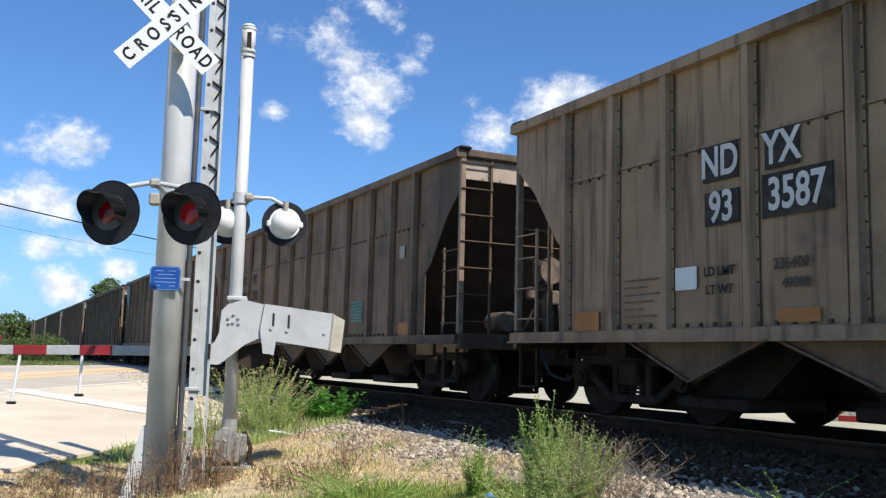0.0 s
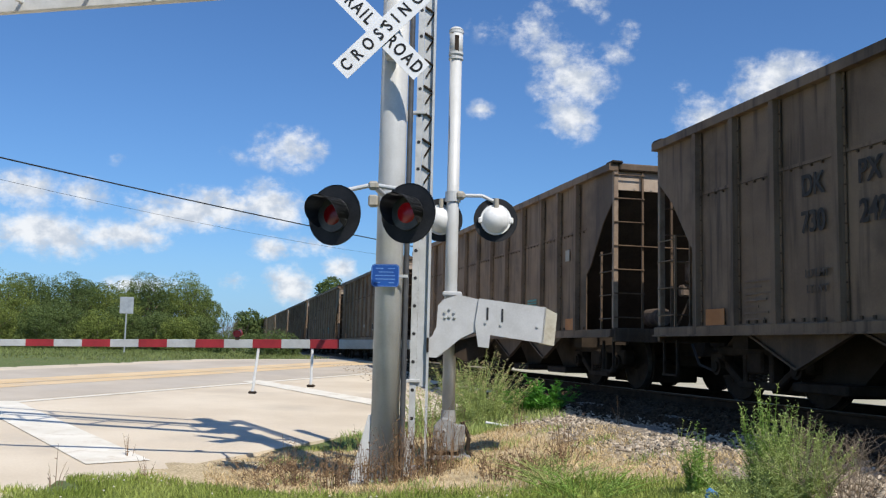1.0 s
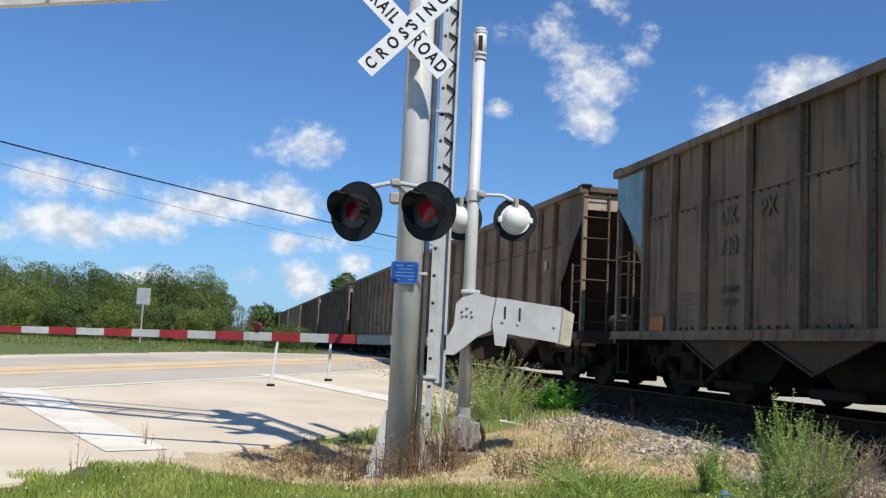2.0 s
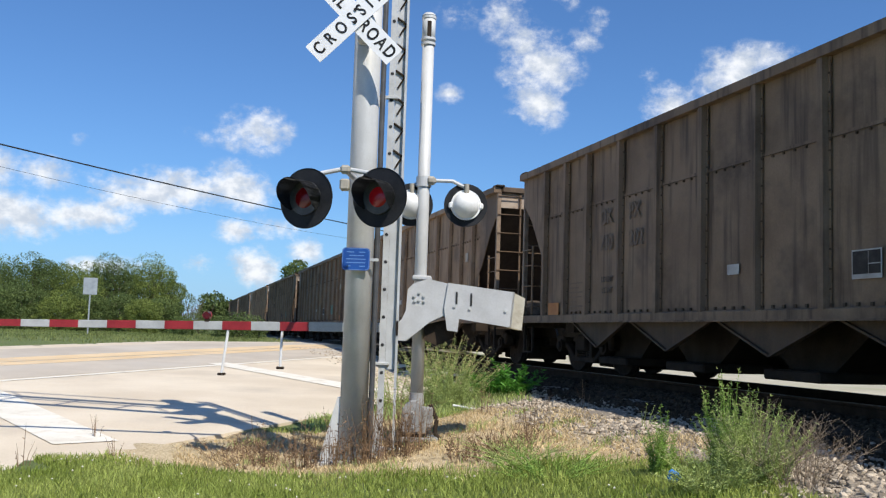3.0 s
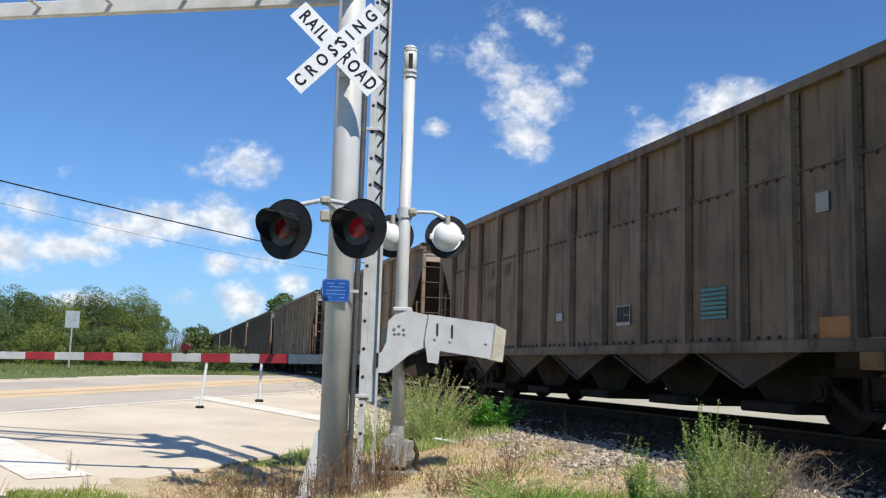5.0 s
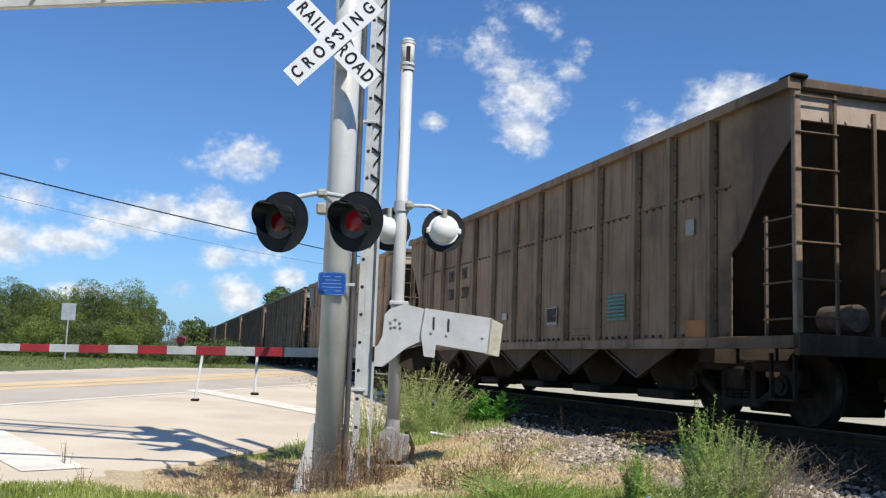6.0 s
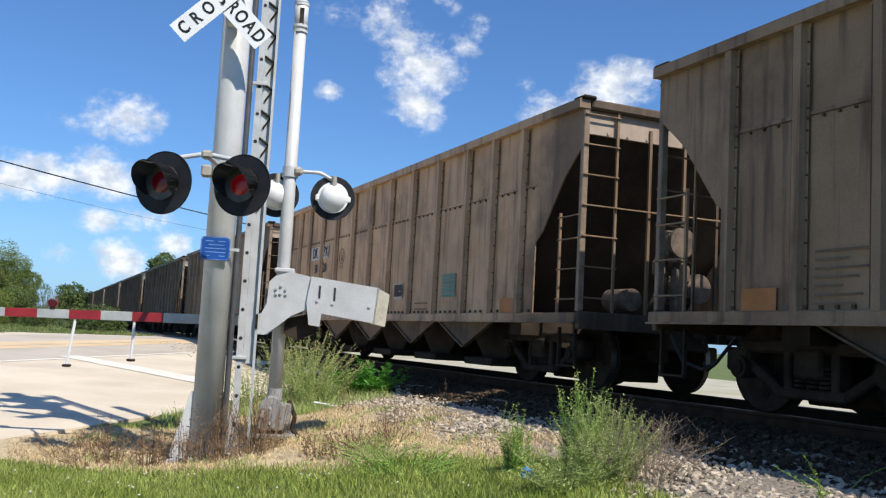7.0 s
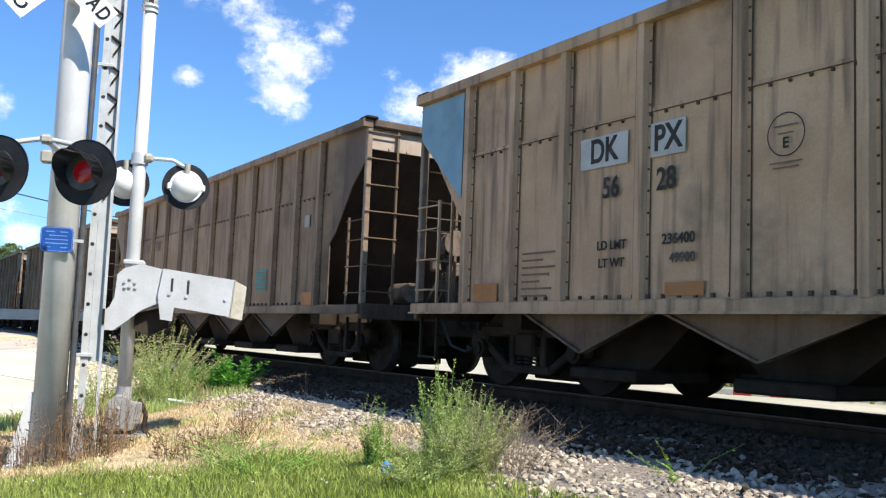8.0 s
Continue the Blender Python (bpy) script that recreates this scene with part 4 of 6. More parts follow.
def make_train():
    dark, sets_d = make_car(CAR_PAINT, "weathered brown steel coal hopper car")
    light, sets_l = make_car(CAR_LIGHT, "weathered beige grey hopper car lightened for exposure")
    mid, sets_m = make_car(CAR_MID, "weathered grey brown steel coal hopper car")
    deep, sets_e = make_car(CAR_DEEP, "darker brown steel coal hopper car")
    tan, sets_t = make_car(CAR_TAN, "weathered tan brown steel coal hopper car")
    used = set()
    for k in range(20):
        proto, sets = (tan, sets_t) if k == 0 else (deep, sets_e) if k == 1 else (light, sets_l) if k == 7 else (mid, sets_m) if k in (4, 6, 8) else (dark, sets_d)
        if proto.name not in used:
            used.add(proto.name)
            c, mine = proto, sets
        else:
            c = copy_thing(proto, pose(0, 0, 0))
            mine = [w for w in c.children_recursive if w.name.startswith("wheelset")]
        CARS.append(c)
        if k < 10:
            WHEELS.append(mine)
    # lettering, car by car
    for k, c in enumerate(CARS[:10]):
        if k == 0:
            for a, b, z0, z1 in ((3.5, 3.95, 3.3, 3.64), (4.28, 4.66, 3.3, 3.64), (3.52, 3.96, 2.88, 3.2), (4.24, 5.0, 2.87, 3.26)):
                backing(c, a, b, z0, z1, TEXT_BLACK, "black backing patch")
            for txt, u, z in (("ND", 3.72, 3.47), ("YX", 4.47, 3.47), ("93", 3.74, 3.04), ("3587", 4.62, 3.06)):
                words("lettering", txt, 0.40, TEXT_WHITE, c, pose(u - HALF, -SIDE - 0.02, z - RAIL_TOP), "white stencilled letters", wide=0.8 if txt != "3587" else 0.78)
            backing(c, 3.1, 3.4, 2.3, 2.52, SIGN_WHITE, "white paper label")
        elif k == 7:
            backing(c, 3.23, 3.9, 3.22, 3.53, PATCH_WHITE, "grimy white backing patch")
            backing(c, 4.2, 4.62, 3.22, 3.53, PATCH_WHITE, "grimy white backing patch")
            for txt, u, z in (("DK", 3.57, 3.375), ("PX", 4.41, 3.375), ("56", 3.68, 3.0), ("28", 4.4, 3.0)):
                words("lettering", txt, 0.33 if txt in ("DK", "PX") else 0.28, TEXT_BLACK, c, pose(u - HALF, -SIDE - 0.02, z - RAIL_TOP), "black stencilled letters", wide=0.85)
        else:
            num = {1: "242", 3: "202", 4: "07", 6: "220"}.get(k, "")
            for txt, u, z in (("DK", 3.65, 3.4), ("PX", 4.55, 3.4), ("730", 3.65, 3.0), (num, 4.6, 3.0)):
                if txt:
                    words("lettering", txt, 0.33, TEXT_BLACK if k in (1, 4, 6) else TEXT_GHOST, c, pose(u - HALF, -SIDE - 0.016, z - RAIL_TOP), "dark stencilled letters", wide=0.85)
        for txt, u, z in (("LD LMT", 3.7, 2.45), ("LT WT", 3.7, 2.28)):
            words("lettering", txt, 0.12, TEXT_BLACK if k in (0, 4, 7) else TEXT_FADED, c, pose(u - HALF, -SIDE - 0.016, z - RAIL_TOP), "small dark stencilled letters")
        if k in (0, 7):
            words("lettering", "236400", 0.13, TEXT_BLACK if k == 7 else TEXT_FADED, c, pose(4.55 - HALF, -SIDE - 0.016, 2.46 - RAIL_TOP), "small dark stencilled numbers")
            words("lettering", "49900", 0.12, TEXT_FADED, c, pose(4.6 - HALF, -SIDE - 0.016, 2.29 - RAIL_TOP), "small faded stencilled numbers")
            backing(c, 4.4, 4.85, 1.96, 2.08, PATCH_ORANGE, "orange paint patch")
        if k == 7:
            bm = fresh()
            pts = [Vector((5.66 - HALF + 0.17 * math.cos(q * math.tau / 40), -SIDE - 0.014, 3.2 - RAIL_TOP + 0.17 * math.sin(q * math.tau / 40))) for q in range(41)]
            for a, b in zip(pts, pts[1:]):
                rod(bm, a, b, 0.005, seg=4, caps=False)
            ring = part("round_stencil", bm, TEXT_BLACK, c, "thin dark stencilled ring")
            words("lettering", "E", 0.12, TEXT_BLACK, ring, pose(5.66 - HALF, -SIDE - 0.016, 3.13 - RAIL_TOP))
            for q, w in ((3.27, 0.22), (3.21, 0.14), (2.98, 0.3), (2.94, 0.24)):
                part("stencil_bar", box(fresh(), (5.66 - HALF, -SIDE - 0.014, q - RAIL_TOP), (w, 0.004, 0.012)), TEXT_GHOST, ring, "faded stencilled bar")
        if k in (2, 7):
            bm = fresh()
            prism(bm, [(-HALF + 0.08, TOP - 0.16), (-HALF + 1.05, TOP - 0.16), (-HALF + 1.05, TOP - 1.45), (-HALF + 0.45, TOP - 0.92), (-HALF + 0.08, TOP - 0.60)], 0.006, pose(0, -SIDE - 0.014 + 0.001, 0))
            part("paint_patch", bm, PATCH_BLUE, c, "pale blue repainted corner")


# ---- crossing signals ----
ARM = Vector((-0.28, -0.96, 0))        # from the mast out over the road
FACE = Vector((0.96, -0.28, 0))        # towards the approaching traffic
TURN = math.degrees(math.atan2(-ARM.y, -ARM.x))   # local +x points back along the arm, local -y towards traffic


def frame_at(p, rz=None):
    return pose(p[0], p[1], p[2], 0, 0, TURN if rz is None else rz)


def make_pole():
    x, y = -10.0, 1.85
    z0 = 0.10
    pole = thing("cantilever_pole", frame_at((x, y, z0)), "tall silver painted steel signal pole with gusseted base", "signal pole")
    part("shaft", rod(fresh(), (0, 0, 0.05), (0, 0, 7.6), 0.151, 0.149, seg=32), POLE_PAINT, pole, smooth=True)
    part("pole_cap", rod(fresh(), (0, 0, 7.6), (0, 0, 7.66), 0.15, 0.06, seg=24), POLE_PAINT, pole)
    part("footing", box(fresh(), (0, 0, -0.06), (0.78, 0.78, 0.20), bevel=0.03), CONCRETE, pole, "low concrete footing")
    part("base_plate", box(fresh(), (0, 0, 0.05), (0.62, 0.62, 0.06), bevel=0.01), POLE_PAINT, pole)
    for a in range(3):
        bm = fresh()
        prism(bm, [(0.15, 0.07), (0.34, 0.07), (0.34, 0.12), (0.18, 0.74), (0.15, 0.74)], 0.025, pose(0, 0, 0, 0, 0, 90 * a + 8))
        part("gusset", bm, POLE_PAINT, pole)
        c, s = math.cos(math.radians(90 * a + 65)), math.sin(math.radians(90 * a + 65))
        part("anchor_bolt", rod(fresh(), (0.33 * c, 0.33 * s, 0.0), (0.33 * c, 0.33 * s, 0.17), 0.022, seg=8), GALV, pole)
    part("conduit", rod(fresh(), (0.185, 0.01, 0.1), (0.185, 0.01, 5.2), 0.030, seg=12), VISOR, pole, "dark grey conduit pipe")
    # walkway truss out over the road
    z = 5.86 - z0
    out = pose(0, 0, 0, 0, 0, -10.8)
    for dy in (-0.38, 0.38):
        part("chord", turned(box(fresh(), (-4.6, dy, z), (9.2, 0.09, 0.20), bevel=0.015), out), GRATING, pole, "weathered white lower chord")
        part("upper_chord", turned(box(fresh(), (-4.6, dy, z + 0.9), (9.2, 0.05, 0.05)), out), GRATING, pole)
        for k in range(0, 10, 3):
            part("upright", turned(box(fresh(), (-0.3 - k, dy, z + 0.48), (0.03, 0.03, 0.85)), out), GRATING, pole)
    for k in range(10):
        part("walkway_bar", turned(box(fresh(), (-0.25 - k * 0.98, 0, z + 0.03), (0.05, 0.70, 0.03)), out), GRATING, pole)
    for dz in (0.02, 0.88):
        part("clamp", turned(box(fresh(), (-0.05, 0, z + dz), (0.5, 0.8, 0.12), bevel=0.02), out), GRATING, pole)
    # blue notice, its lines too small to read
    nx, nz = -0.022, 2.225
    corner = 0.035
    outline = [(sx * (0.15 - corner) + corner * math.cos(q), sz * (0.122 - corner) + corner * math.sin(q))
               for sx, sz, q0 in ((1, 1, 0), (-1, 1, 90), (-1, -1, 180), (1, -1, 270)) for q in (math.radians(q0), math.radians(q0 + 45), math.radians(q0 + 90))]
    sign = part("notice", prism(fresh(), outline, 0.008, pose(nx, -0.20, nz)), SIGN_BLUE, pole, "small blue notice plate")
    for k in range(12):
        (ax, az), (bx, bz) = outline[k], outline[(k + 1) % 12]
        part("notice_border", rod(fresh(), (nx + ax * 0.95, -0.204, nz + az * 0.94), (nx + bx * 0.95, -0.204, nz + bz * 0.94), 0.003, seg=4), NOTICE_PRINT, sign, "pale border line")
    for k, runs in enumerate((((-0.10, 0.08), (0.03, 0.07)), ((-0.07, 0.16),), ((-0.105, 0.21),), ((-0.105, 0.21),), ((-0.10, 0.05), (0.04, 0.06)))):
        for a, w in runs:
            part("notice_line", box(fresh(), (nx + a + w / 2, -0.2055, nz + 0.076 - k * 0.038), (w, 0.003, 0.009)), NOTICE_PRINT, sign, "pale line of small print")
    part("notice_bracket", box(fresh(), (0.03, -0.17, 2.225), (0.38, 0.03, 0.03)), GALV, pole)


def make_ladder():
    x, y = -10.18, 2.27
    lad = thing("climbing_ladder", frame_at((x, y, 0.18)), "galvanised lattice ladder mast beside the pole", "ladder")
    bm = fresh()
    box(bm, (-0.088, 0, 3.6), (0.070, 0.012, 7.0))
    box(bm, (-0.118, 0.035, 3.6), (0.010, 0.07, 7.0))
    part("perforated_rail", bm, GALV, lad, "perforated galvanised angle rail")
    for k in range(22):
        part("hole", rod(fresh(), (-0.088, -0.009, 0.3 + k * 0.31), (-0.088, -0.0062, 0.3 + k * 0.31), 0.02, seg=10), CABLE, lad, "dark bolt hole")
    bm = fresh()
    box(bm, (0.070, 0, 3.6), (0.026, 0.05, 7.0))
    part("side_rail", bm, GALV, lad)
    part("web_plate", box(fresh(), (0.002, 0.03, 4.03), (0.11, 0.008, 6.14)), GALV, lad, "plain galvanised web plate")
    # steps and the Y-shaped shadows they cast on the web, as near-black rods
    for k in range(14):
        z = 2.75 + k * 0.31
        part("brace", rod(fresh(), (0.056, 0.012, z), (-0.05, 0.012, z + 0.075), 0.013, seg=6), TRUCK_STEEL, lad, "step brace dark with its shadow")
        part("tie_rod", rod(fresh(), (0.056, 0.012, z), (-0.02, 0.018, z - 0.13), 0.011, seg=5), TRUCK_STEEL, lad, "dark rod in place of a step shadow")
    for z in (1.02, 4.05):
        part("bracket", box(fresh(), (-0.16, 0.0, z), (0.30, 0.06, 0.035), bevel=0.005), GALV, lad)
        part("bracket_flange", box(fresh(), (-0.19, -0.02, z - 0.06), (0.07, 0.03, 0.10)), GALV, lad)
    part("latch", box(fresh(), (0.07, -0.02, 1.42), (0.025, 0.03, 0.16)), TRUCK_STEEL, lad)
    part("footing", box(fresh(), (0.0, 0.0, 0.05), (0.34, 0.16, 0.10), bevel=0.01), GALV, lad)


def make_crossbuck():
    c = Vector((-9.66, 1.635, 4.935))
    cb = thing("crossbuck_sign", frame_at(c), "white railroad crossbuck sign with black letters", "road sign")
    for side, text in ((1, "RAIL  ROAD"), (-1, "CROSSING")):
        m = pose(0, -0.03 if side < 0 else -0.012, 0, 0, 45 * side, 0)
        bm = fresh()
        g = bmesh.ops.create_cube(bm, size=1.0, matrix=m @ Matrix.Diagonal((1.24, 0.006, 0.235, 1)))
        blade = part("blade", bm, SIGN_WHITE, cb)
        halves = (("RAIL", -0.36), ("ROAD", 0.345)) if side > 0 else (("CROSSING", 0.0),)
        for txt, off in halves:
            words("lettering", txt, 0.19, SIGN_BLACK, blade, m @ pose(off, -0.0045, 0), "black block letters", wide=0.80 if side > 0 else 0.74, gap=1.3 if side > 0 else 1.95)
    part("mounting", box(fresh(), (0.1, 0.10, 0), (0.14, 0.2, 0.5), bevel=0.01), GALV, cb)
    for z in (-0.07, 0.07):
        part("bolt", rod(fresh(), (0.0, -0.045, z), (0.0, -0.03, z), 0.018, seg=8), SIGN_BLACK, cb)


def lamp(parent, c, yaw, radius, lens, back=False):
    """A flashing light: background disc, hood, lens and housing, facing local -y after a turn of yaw."""
    m = pose(*c, 0, 0, yaw)
    head = new("lamp_head")
    head.parent = parent
    head.matrix_basis = m
    bm = fresh()
    rod(bm, (0, 0.0, 0), (0, 0.014, 0), radius, seg=48)
    rod(bm, (0, -0.006, 0), (0, 0.0, 0), radius, radius, seg=48, caps=False)
    part("background_disc", bm, BLACK_DISC, head, "flat black background disc")
    part("lens", bm_dome(0.130, -0.050, -1), lens, head, "red signal lens", smooth=True)
    bm = fresh()
    n = 28
    ring = []
    for k in range(n + 1):
        a = math.radians(-35 + 250 * k / n)
        ln = 0.33 * max(0.12, math.sin(math.pi * k / n) ** 0.45)
        p = Vector((0.172 * math.cos(a), 0, 0.172 * math.sin(a)))
        ring.append((bm.verts.new(p), bm.verts.new(p * 1.06 + Vector((0, -ln, -0.02)))))
    for p, q in zip(ring, ring[1:]):
        bm.faces.new((p[0], q[0], q[1], p[1]))
    bmesh.ops.solidify(bm, geom=bm.faces[:], thickness=0.006)
    part("hood", bm, VISOR, head, "grey black visor hood", smooth=True)
    part("lens_rim", rod(fresh(), (0, -0.03, 0), (0, 0.0, 0), 0.172, seg=32), VISOR, head)
    part("housing", bm_dome(0.165, 0.17, 1), WHITE_DOME, head, "white domed lamp housing", smooth=True)
    part("housing_ring", rod(fresh(), (0, 0.014, 0), (0, 0.05, 0), 0.178, seg=32), WHITE_DOME, head)
    for side in (-1, 1):
        part("hinge_lug", box(fresh(), (side * 0.178, 0.04, -0.01), (0.05, 0.045, 0.07), bevel=0.012), WHITE_DOME, head)
    part("top_fitting", rod(fresh(), (0, 0.08, 0.12), (0, 0.08, 0.24), 0.03, seg=10), FITTING, head, "weathered swivel fitting")
    return head


def bm_dome(r, depth, sign):
    bm = fresh()
    bmesh.ops.create_uvsphere(bm, u_segments=28, v_segments=14, radius=r)
    for v in bm.verts:
        y = v.co.y * sign
        v.co.y = sign * (abs(depth) * (max(0, y) / r) + (0.012 if y <= 0 else 0.0))
    bmesh.ops.dissolve_degenerate(bm, dist=1e-5, edges=bm.edges)
    return bm


def make_front_lamps():
    a, b = Vector((-9.2, 1.13, 2.86)), Vector((-9.06, 1.85, 2.90))
    base = Vector((-9.80, 1.70, 3.20))
    lt = thing("flashing_light_pair", frame_at(base), "pair of red crossing lights on black discs", "crossing light")
    inv = lt.matrix_basis.inverted()
    heads = [lamp(lt, inv @ p, -25, 0.305, l) for p, l in ((a, LENS_RED), (b, LENS_LIT))]
    la, lb = inv @ a + Vector((0, 0.08, 0.24)), inv @ b + Vector((0, 0.08, 0.24))
    mid = (la + lb) / 2 + Vector((0, 0.05, 0.07))
    bm = fresh()
    rod(bm, la, mid + Vector((-0.05, 0, 0)), 0.024, seg=10)
    rod(bm, lb, mid + Vector((0.05, 0, 0)), 0.024, seg=10)
    part("crossarm", bm, GALV, lt)
    part("junction_box", box(fresh(), mid, (0.11, 0.09, 0.09), bevel=0.025), FITTING, lt, "weathered junction fitting")
    part("arm_to_pole", rod(fresh(), mid, (0.02, 0.02, 0.0), 0.03, seg=10), GALV, lt)
    axis = inv @ Vector((-10.0, 1.85, 3.2))
    part("pole_clamp", rod(fresh(), axis + Vector((0, 0, -0.05)), axis + Vector((0, 0, 0.05)), 0.153, seg=28), GALV, lt)
    part("clamp_lug", box(fresh(), axis + Vector((-0.19, -0.06, -0.05)), (0.11, 0.10, 0.13), bevel=0.02), FITTING, lt, "weathered clamp lug")


MAST = Vector((-10.42, 2.655, 0.32))


def make_gate():
    mast = thing("gate_mast", frame_at(MAST), "grey painted signal mast with junction box base", "signal mast")
    part("tube", rod(fresh(), (0, 0, 0.3), (0, 0, 4.8), 0.074, 0.070, seg=24), POLE_PAINT, mast, smooth=True)
    part("top_tube", rod(fresh(), (0, 0, 4.66), (0, 0, 5.0), 0.080, seg=24), POLE_PAINT, mast, smooth=True)
    part("vent_slot", box(fresh(), (0.01, -0.078, 4.82), (0.05, 0.01, 0.20), bevel=0.004), TRUCK_STEEL, mast, "dark bell slot")
    for z in (4.64, 4.70, 4.96):
        part("collar", rod(fresh(), (0, 0, z), (0, 0, z + 0.03), 0.086, seg=24), POLE_PAINT, mast)
    part("cap", rod(fresh(), (0, 0, 5.0), (0, 0, 5.03), 0.085, 0.06, seg=24), POLE_PAINT, mast)
    bm = fresh()
    pts = [(-0.155, 0.10), (0.145, 0.10), (0.15, 0.36), (0.12, 0.40), (0.06, 0.42), (0.03, 0.47), (-0.05, 0.47), (-0.08, 0.42), (-0.13, 0.39)]
    prism(bm, pts, 0.22, pose(-0.02, -0.06, 0))
    bmesh.ops.bevel(bm, geom=bm.edges[:], offset=0.015, segments=1, affect="EDGES")
    jb = part("junction_box", bm, CAST_GREY, mast)
    part("box_cover", prism(fresh(), [(x * 0.8 - 0.02, 0.06 + (z - 0.06) * 0.82 + 0.03) for x, z in pts], 0.02, pose(0.0, -0.178, 0)), CAST_GREY, jb)
    for z in (0.18, 0.34):
        part("cover_bolt", rod(fresh(), (-0.03, -0.2, z), (-0.03, -0.185, z), 0.02, seg=8), GALV, jb)
    # the shade round the foot is in its near-black colour
    part("foot", box(fresh(), (-0.02, -0.03, 0.08), (0.30, 0.24, 0.08), bevel=0.01), TRUCK_STEEL, mast, "foot casting with shade in its dark colour")
    part("side_box", box(fresh(), (0.15, 0.03, 0.27), (0.09, 0.16, 0.24), bevel=0.015), CAST_GREY, mast)
    part("base_flange", box(fresh(), (0.04, 0, 0.03), (0.44, 0.36, 0.06), bevel=0.015), CAST_GREY, mast)
    part("neck", rod(fresh(), (0.0, 0.0, 0.42), (0.0, 0, 0.55), 0.088, 0.078, seg=20), CAST_GREY, mast)
    bm = fresh()
    path = [Vector((0.16, 0.02, 0.42)), Vector((0.24, 0.0, 0.25)), Vector((0.22, -0.02, 0.1)), Vector((0.30, -0.02, 0.02))]
    for p, q in zip(path, path[1:]):
        rod(bm, p, q, 0.025, seg=8)
    part("flex_conduit", bm, TRUCK_STEEL, mast, "dark flexible conduit")
    # mechanism with its counterweight
    gm = thing("gate_mechanism", frame_at(MAST + Vector((0.0, 0, 0))), "silver gate mechanism with boxed counterweight", "crossing gate")
    k = 1 / 150.8
    o = Vector((733, 790))
    def P(*pp):
        return [((x - o.x) * k, (o.y - y) * k) for x, y in pp]
    for dy, nm in ((-0.24, "side_plate"), (0.20, "side_plate")):
        bm = fresh()
        prism(bm, P((713, 530), (722, 520), (747, 511), (785, 519), (803, 560), (800, 578), (774, 574), (752, 585), (731, 603), (712, 618), (672, 617), (690, 592), (704, 582), (711, 566)), 0.025, pose(0, dy, 0))
        part(nm, bm, MECH_PAINT, gm)
    bm = fresh()
    prism(bm, P((716, 530), (747, 514), (783, 522), (798, 560), (770, 570), (730, 590), (716, 570)), 0.40, pose(0, -0.02, 0))
    part("gear_case", bm, MECH_PAINT, gm)
    bm = fresh()
    prism(bm, P((782, 517), (896, 530), (891, 590), (802, 578), (800, 600), (782, 598), (776, 560)), 0.03, pose(0, -0.265, 0))
    part("weight_plate", bm, MECH_PAINT, gm)
    bm = fresh()
    prism(bm, P((790, 524), (896, 533), (890, 588), (795, 572)), 0.40, pose(0, -0.03, 0))
    part("counterweight", bm, MECH_PAINT, gm)
    bm = fresh()
    prism(bm, P((893, 530), (914, 540), (909, 594), (888, 590)), 0.50, pose(0, -0.03, 0))
    part("end_weight", bm, END_CREAM, gm, "cream end weight")
    for x, y0, y1 in ((797, 532, 553), (822, 534, 556)):
        a, b = P((x, y0), (x, y1))
        part("slot", box(fresh(), (a[0], -0.283, (a[1] + b[1]) / 2), (0.022, 0.006, a[1] - b[1])), CABLE, gm, "dark slot")
    for q in P((794, 557), (820, 560), (881, 562), (725, 541), (733, 548), (741, 541), (733, 535), (726, 549), (742, 549)):
        part("bolt", rod(fresh(), (q[0], -0.272 if q[0] < 0.1 else -0.295, q[1]), (q[0], -0.24, q[1]), 0.017, seg=8), GALV, gm)
    part("top_cover", box(fresh(), (0.02, -0.02, 1.865), (0.22, 0.34, 0.05), bevel=0.012), MECH_PAINT, gm)
    # near-black colour stands in for the shade beneath the gear case
    part("motor_box", prism(fresh(), P((742, 590), (795, 575), (795, 610), (765, 625), (742, 615)), 0.30, pose(0, 0.02, 0)), TRUCK_STEEL, gm, "motor housing with shade in its dark colour")
    # arm
    arm = thing("crossing_boom", frame_at((-10.62, 2.20, 1.60)) @ pose(0, 0, 0, 0, -1.0, 0), "lowered crossing gate boom with red and white stripes", "crossing gate")
    per = 0.672
    first = 0.79
    edges = [0.35, -first]
    while edges[-1] > -8.5:
        edges.append(edges[-1] - per / 2)
    for i, (p, q) in enumerate(zip(edges, edges[1:])):
        h = 0.108 - 0.0024 * i
        part("stripe", box(fresh(), ((p + q) / 2, 0, 0), (p - q, 0.05, h), bevel=0.004), ARM_WHITE if i % 2 == 0 else ARM_RED, arm, "grey white stripe" if i % 2 == 0 else "red reflective stripe")
    for lx, ln, lean in ((-1.73, 0.50, -0.06), (-1.10, 0.42, -0.012)):
        leg = part("support_leg", rod(fresh(), (lx, 0.0, -0.05), (lx + lean, 0.0, -0.05 - ln), 0.016, seg=8), SIGN_WHITE, arm, "thin white hanging support leg")
        part("leg_foot", box(fresh(), (lx + lean, 0, -0.06 - ln), (0.09, 0.07, 0.03), bevel=0.01), TRUCK_STEEL, leg, "dark foot")
    for lx in (-1.98,):
        lampo = part("arm_lamp", rod(fresh(), (lx, -0.035, 0.115), (lx, 0.035, 0.115), 0.042, seg=16), LENS_RED, arm, "small red arm lamp")
        part("lamp_foot", box(fresh(), (lx, 0, 0.065), (0.05, 0.05, 0.05)), TRUCK_STEEL, lampo)
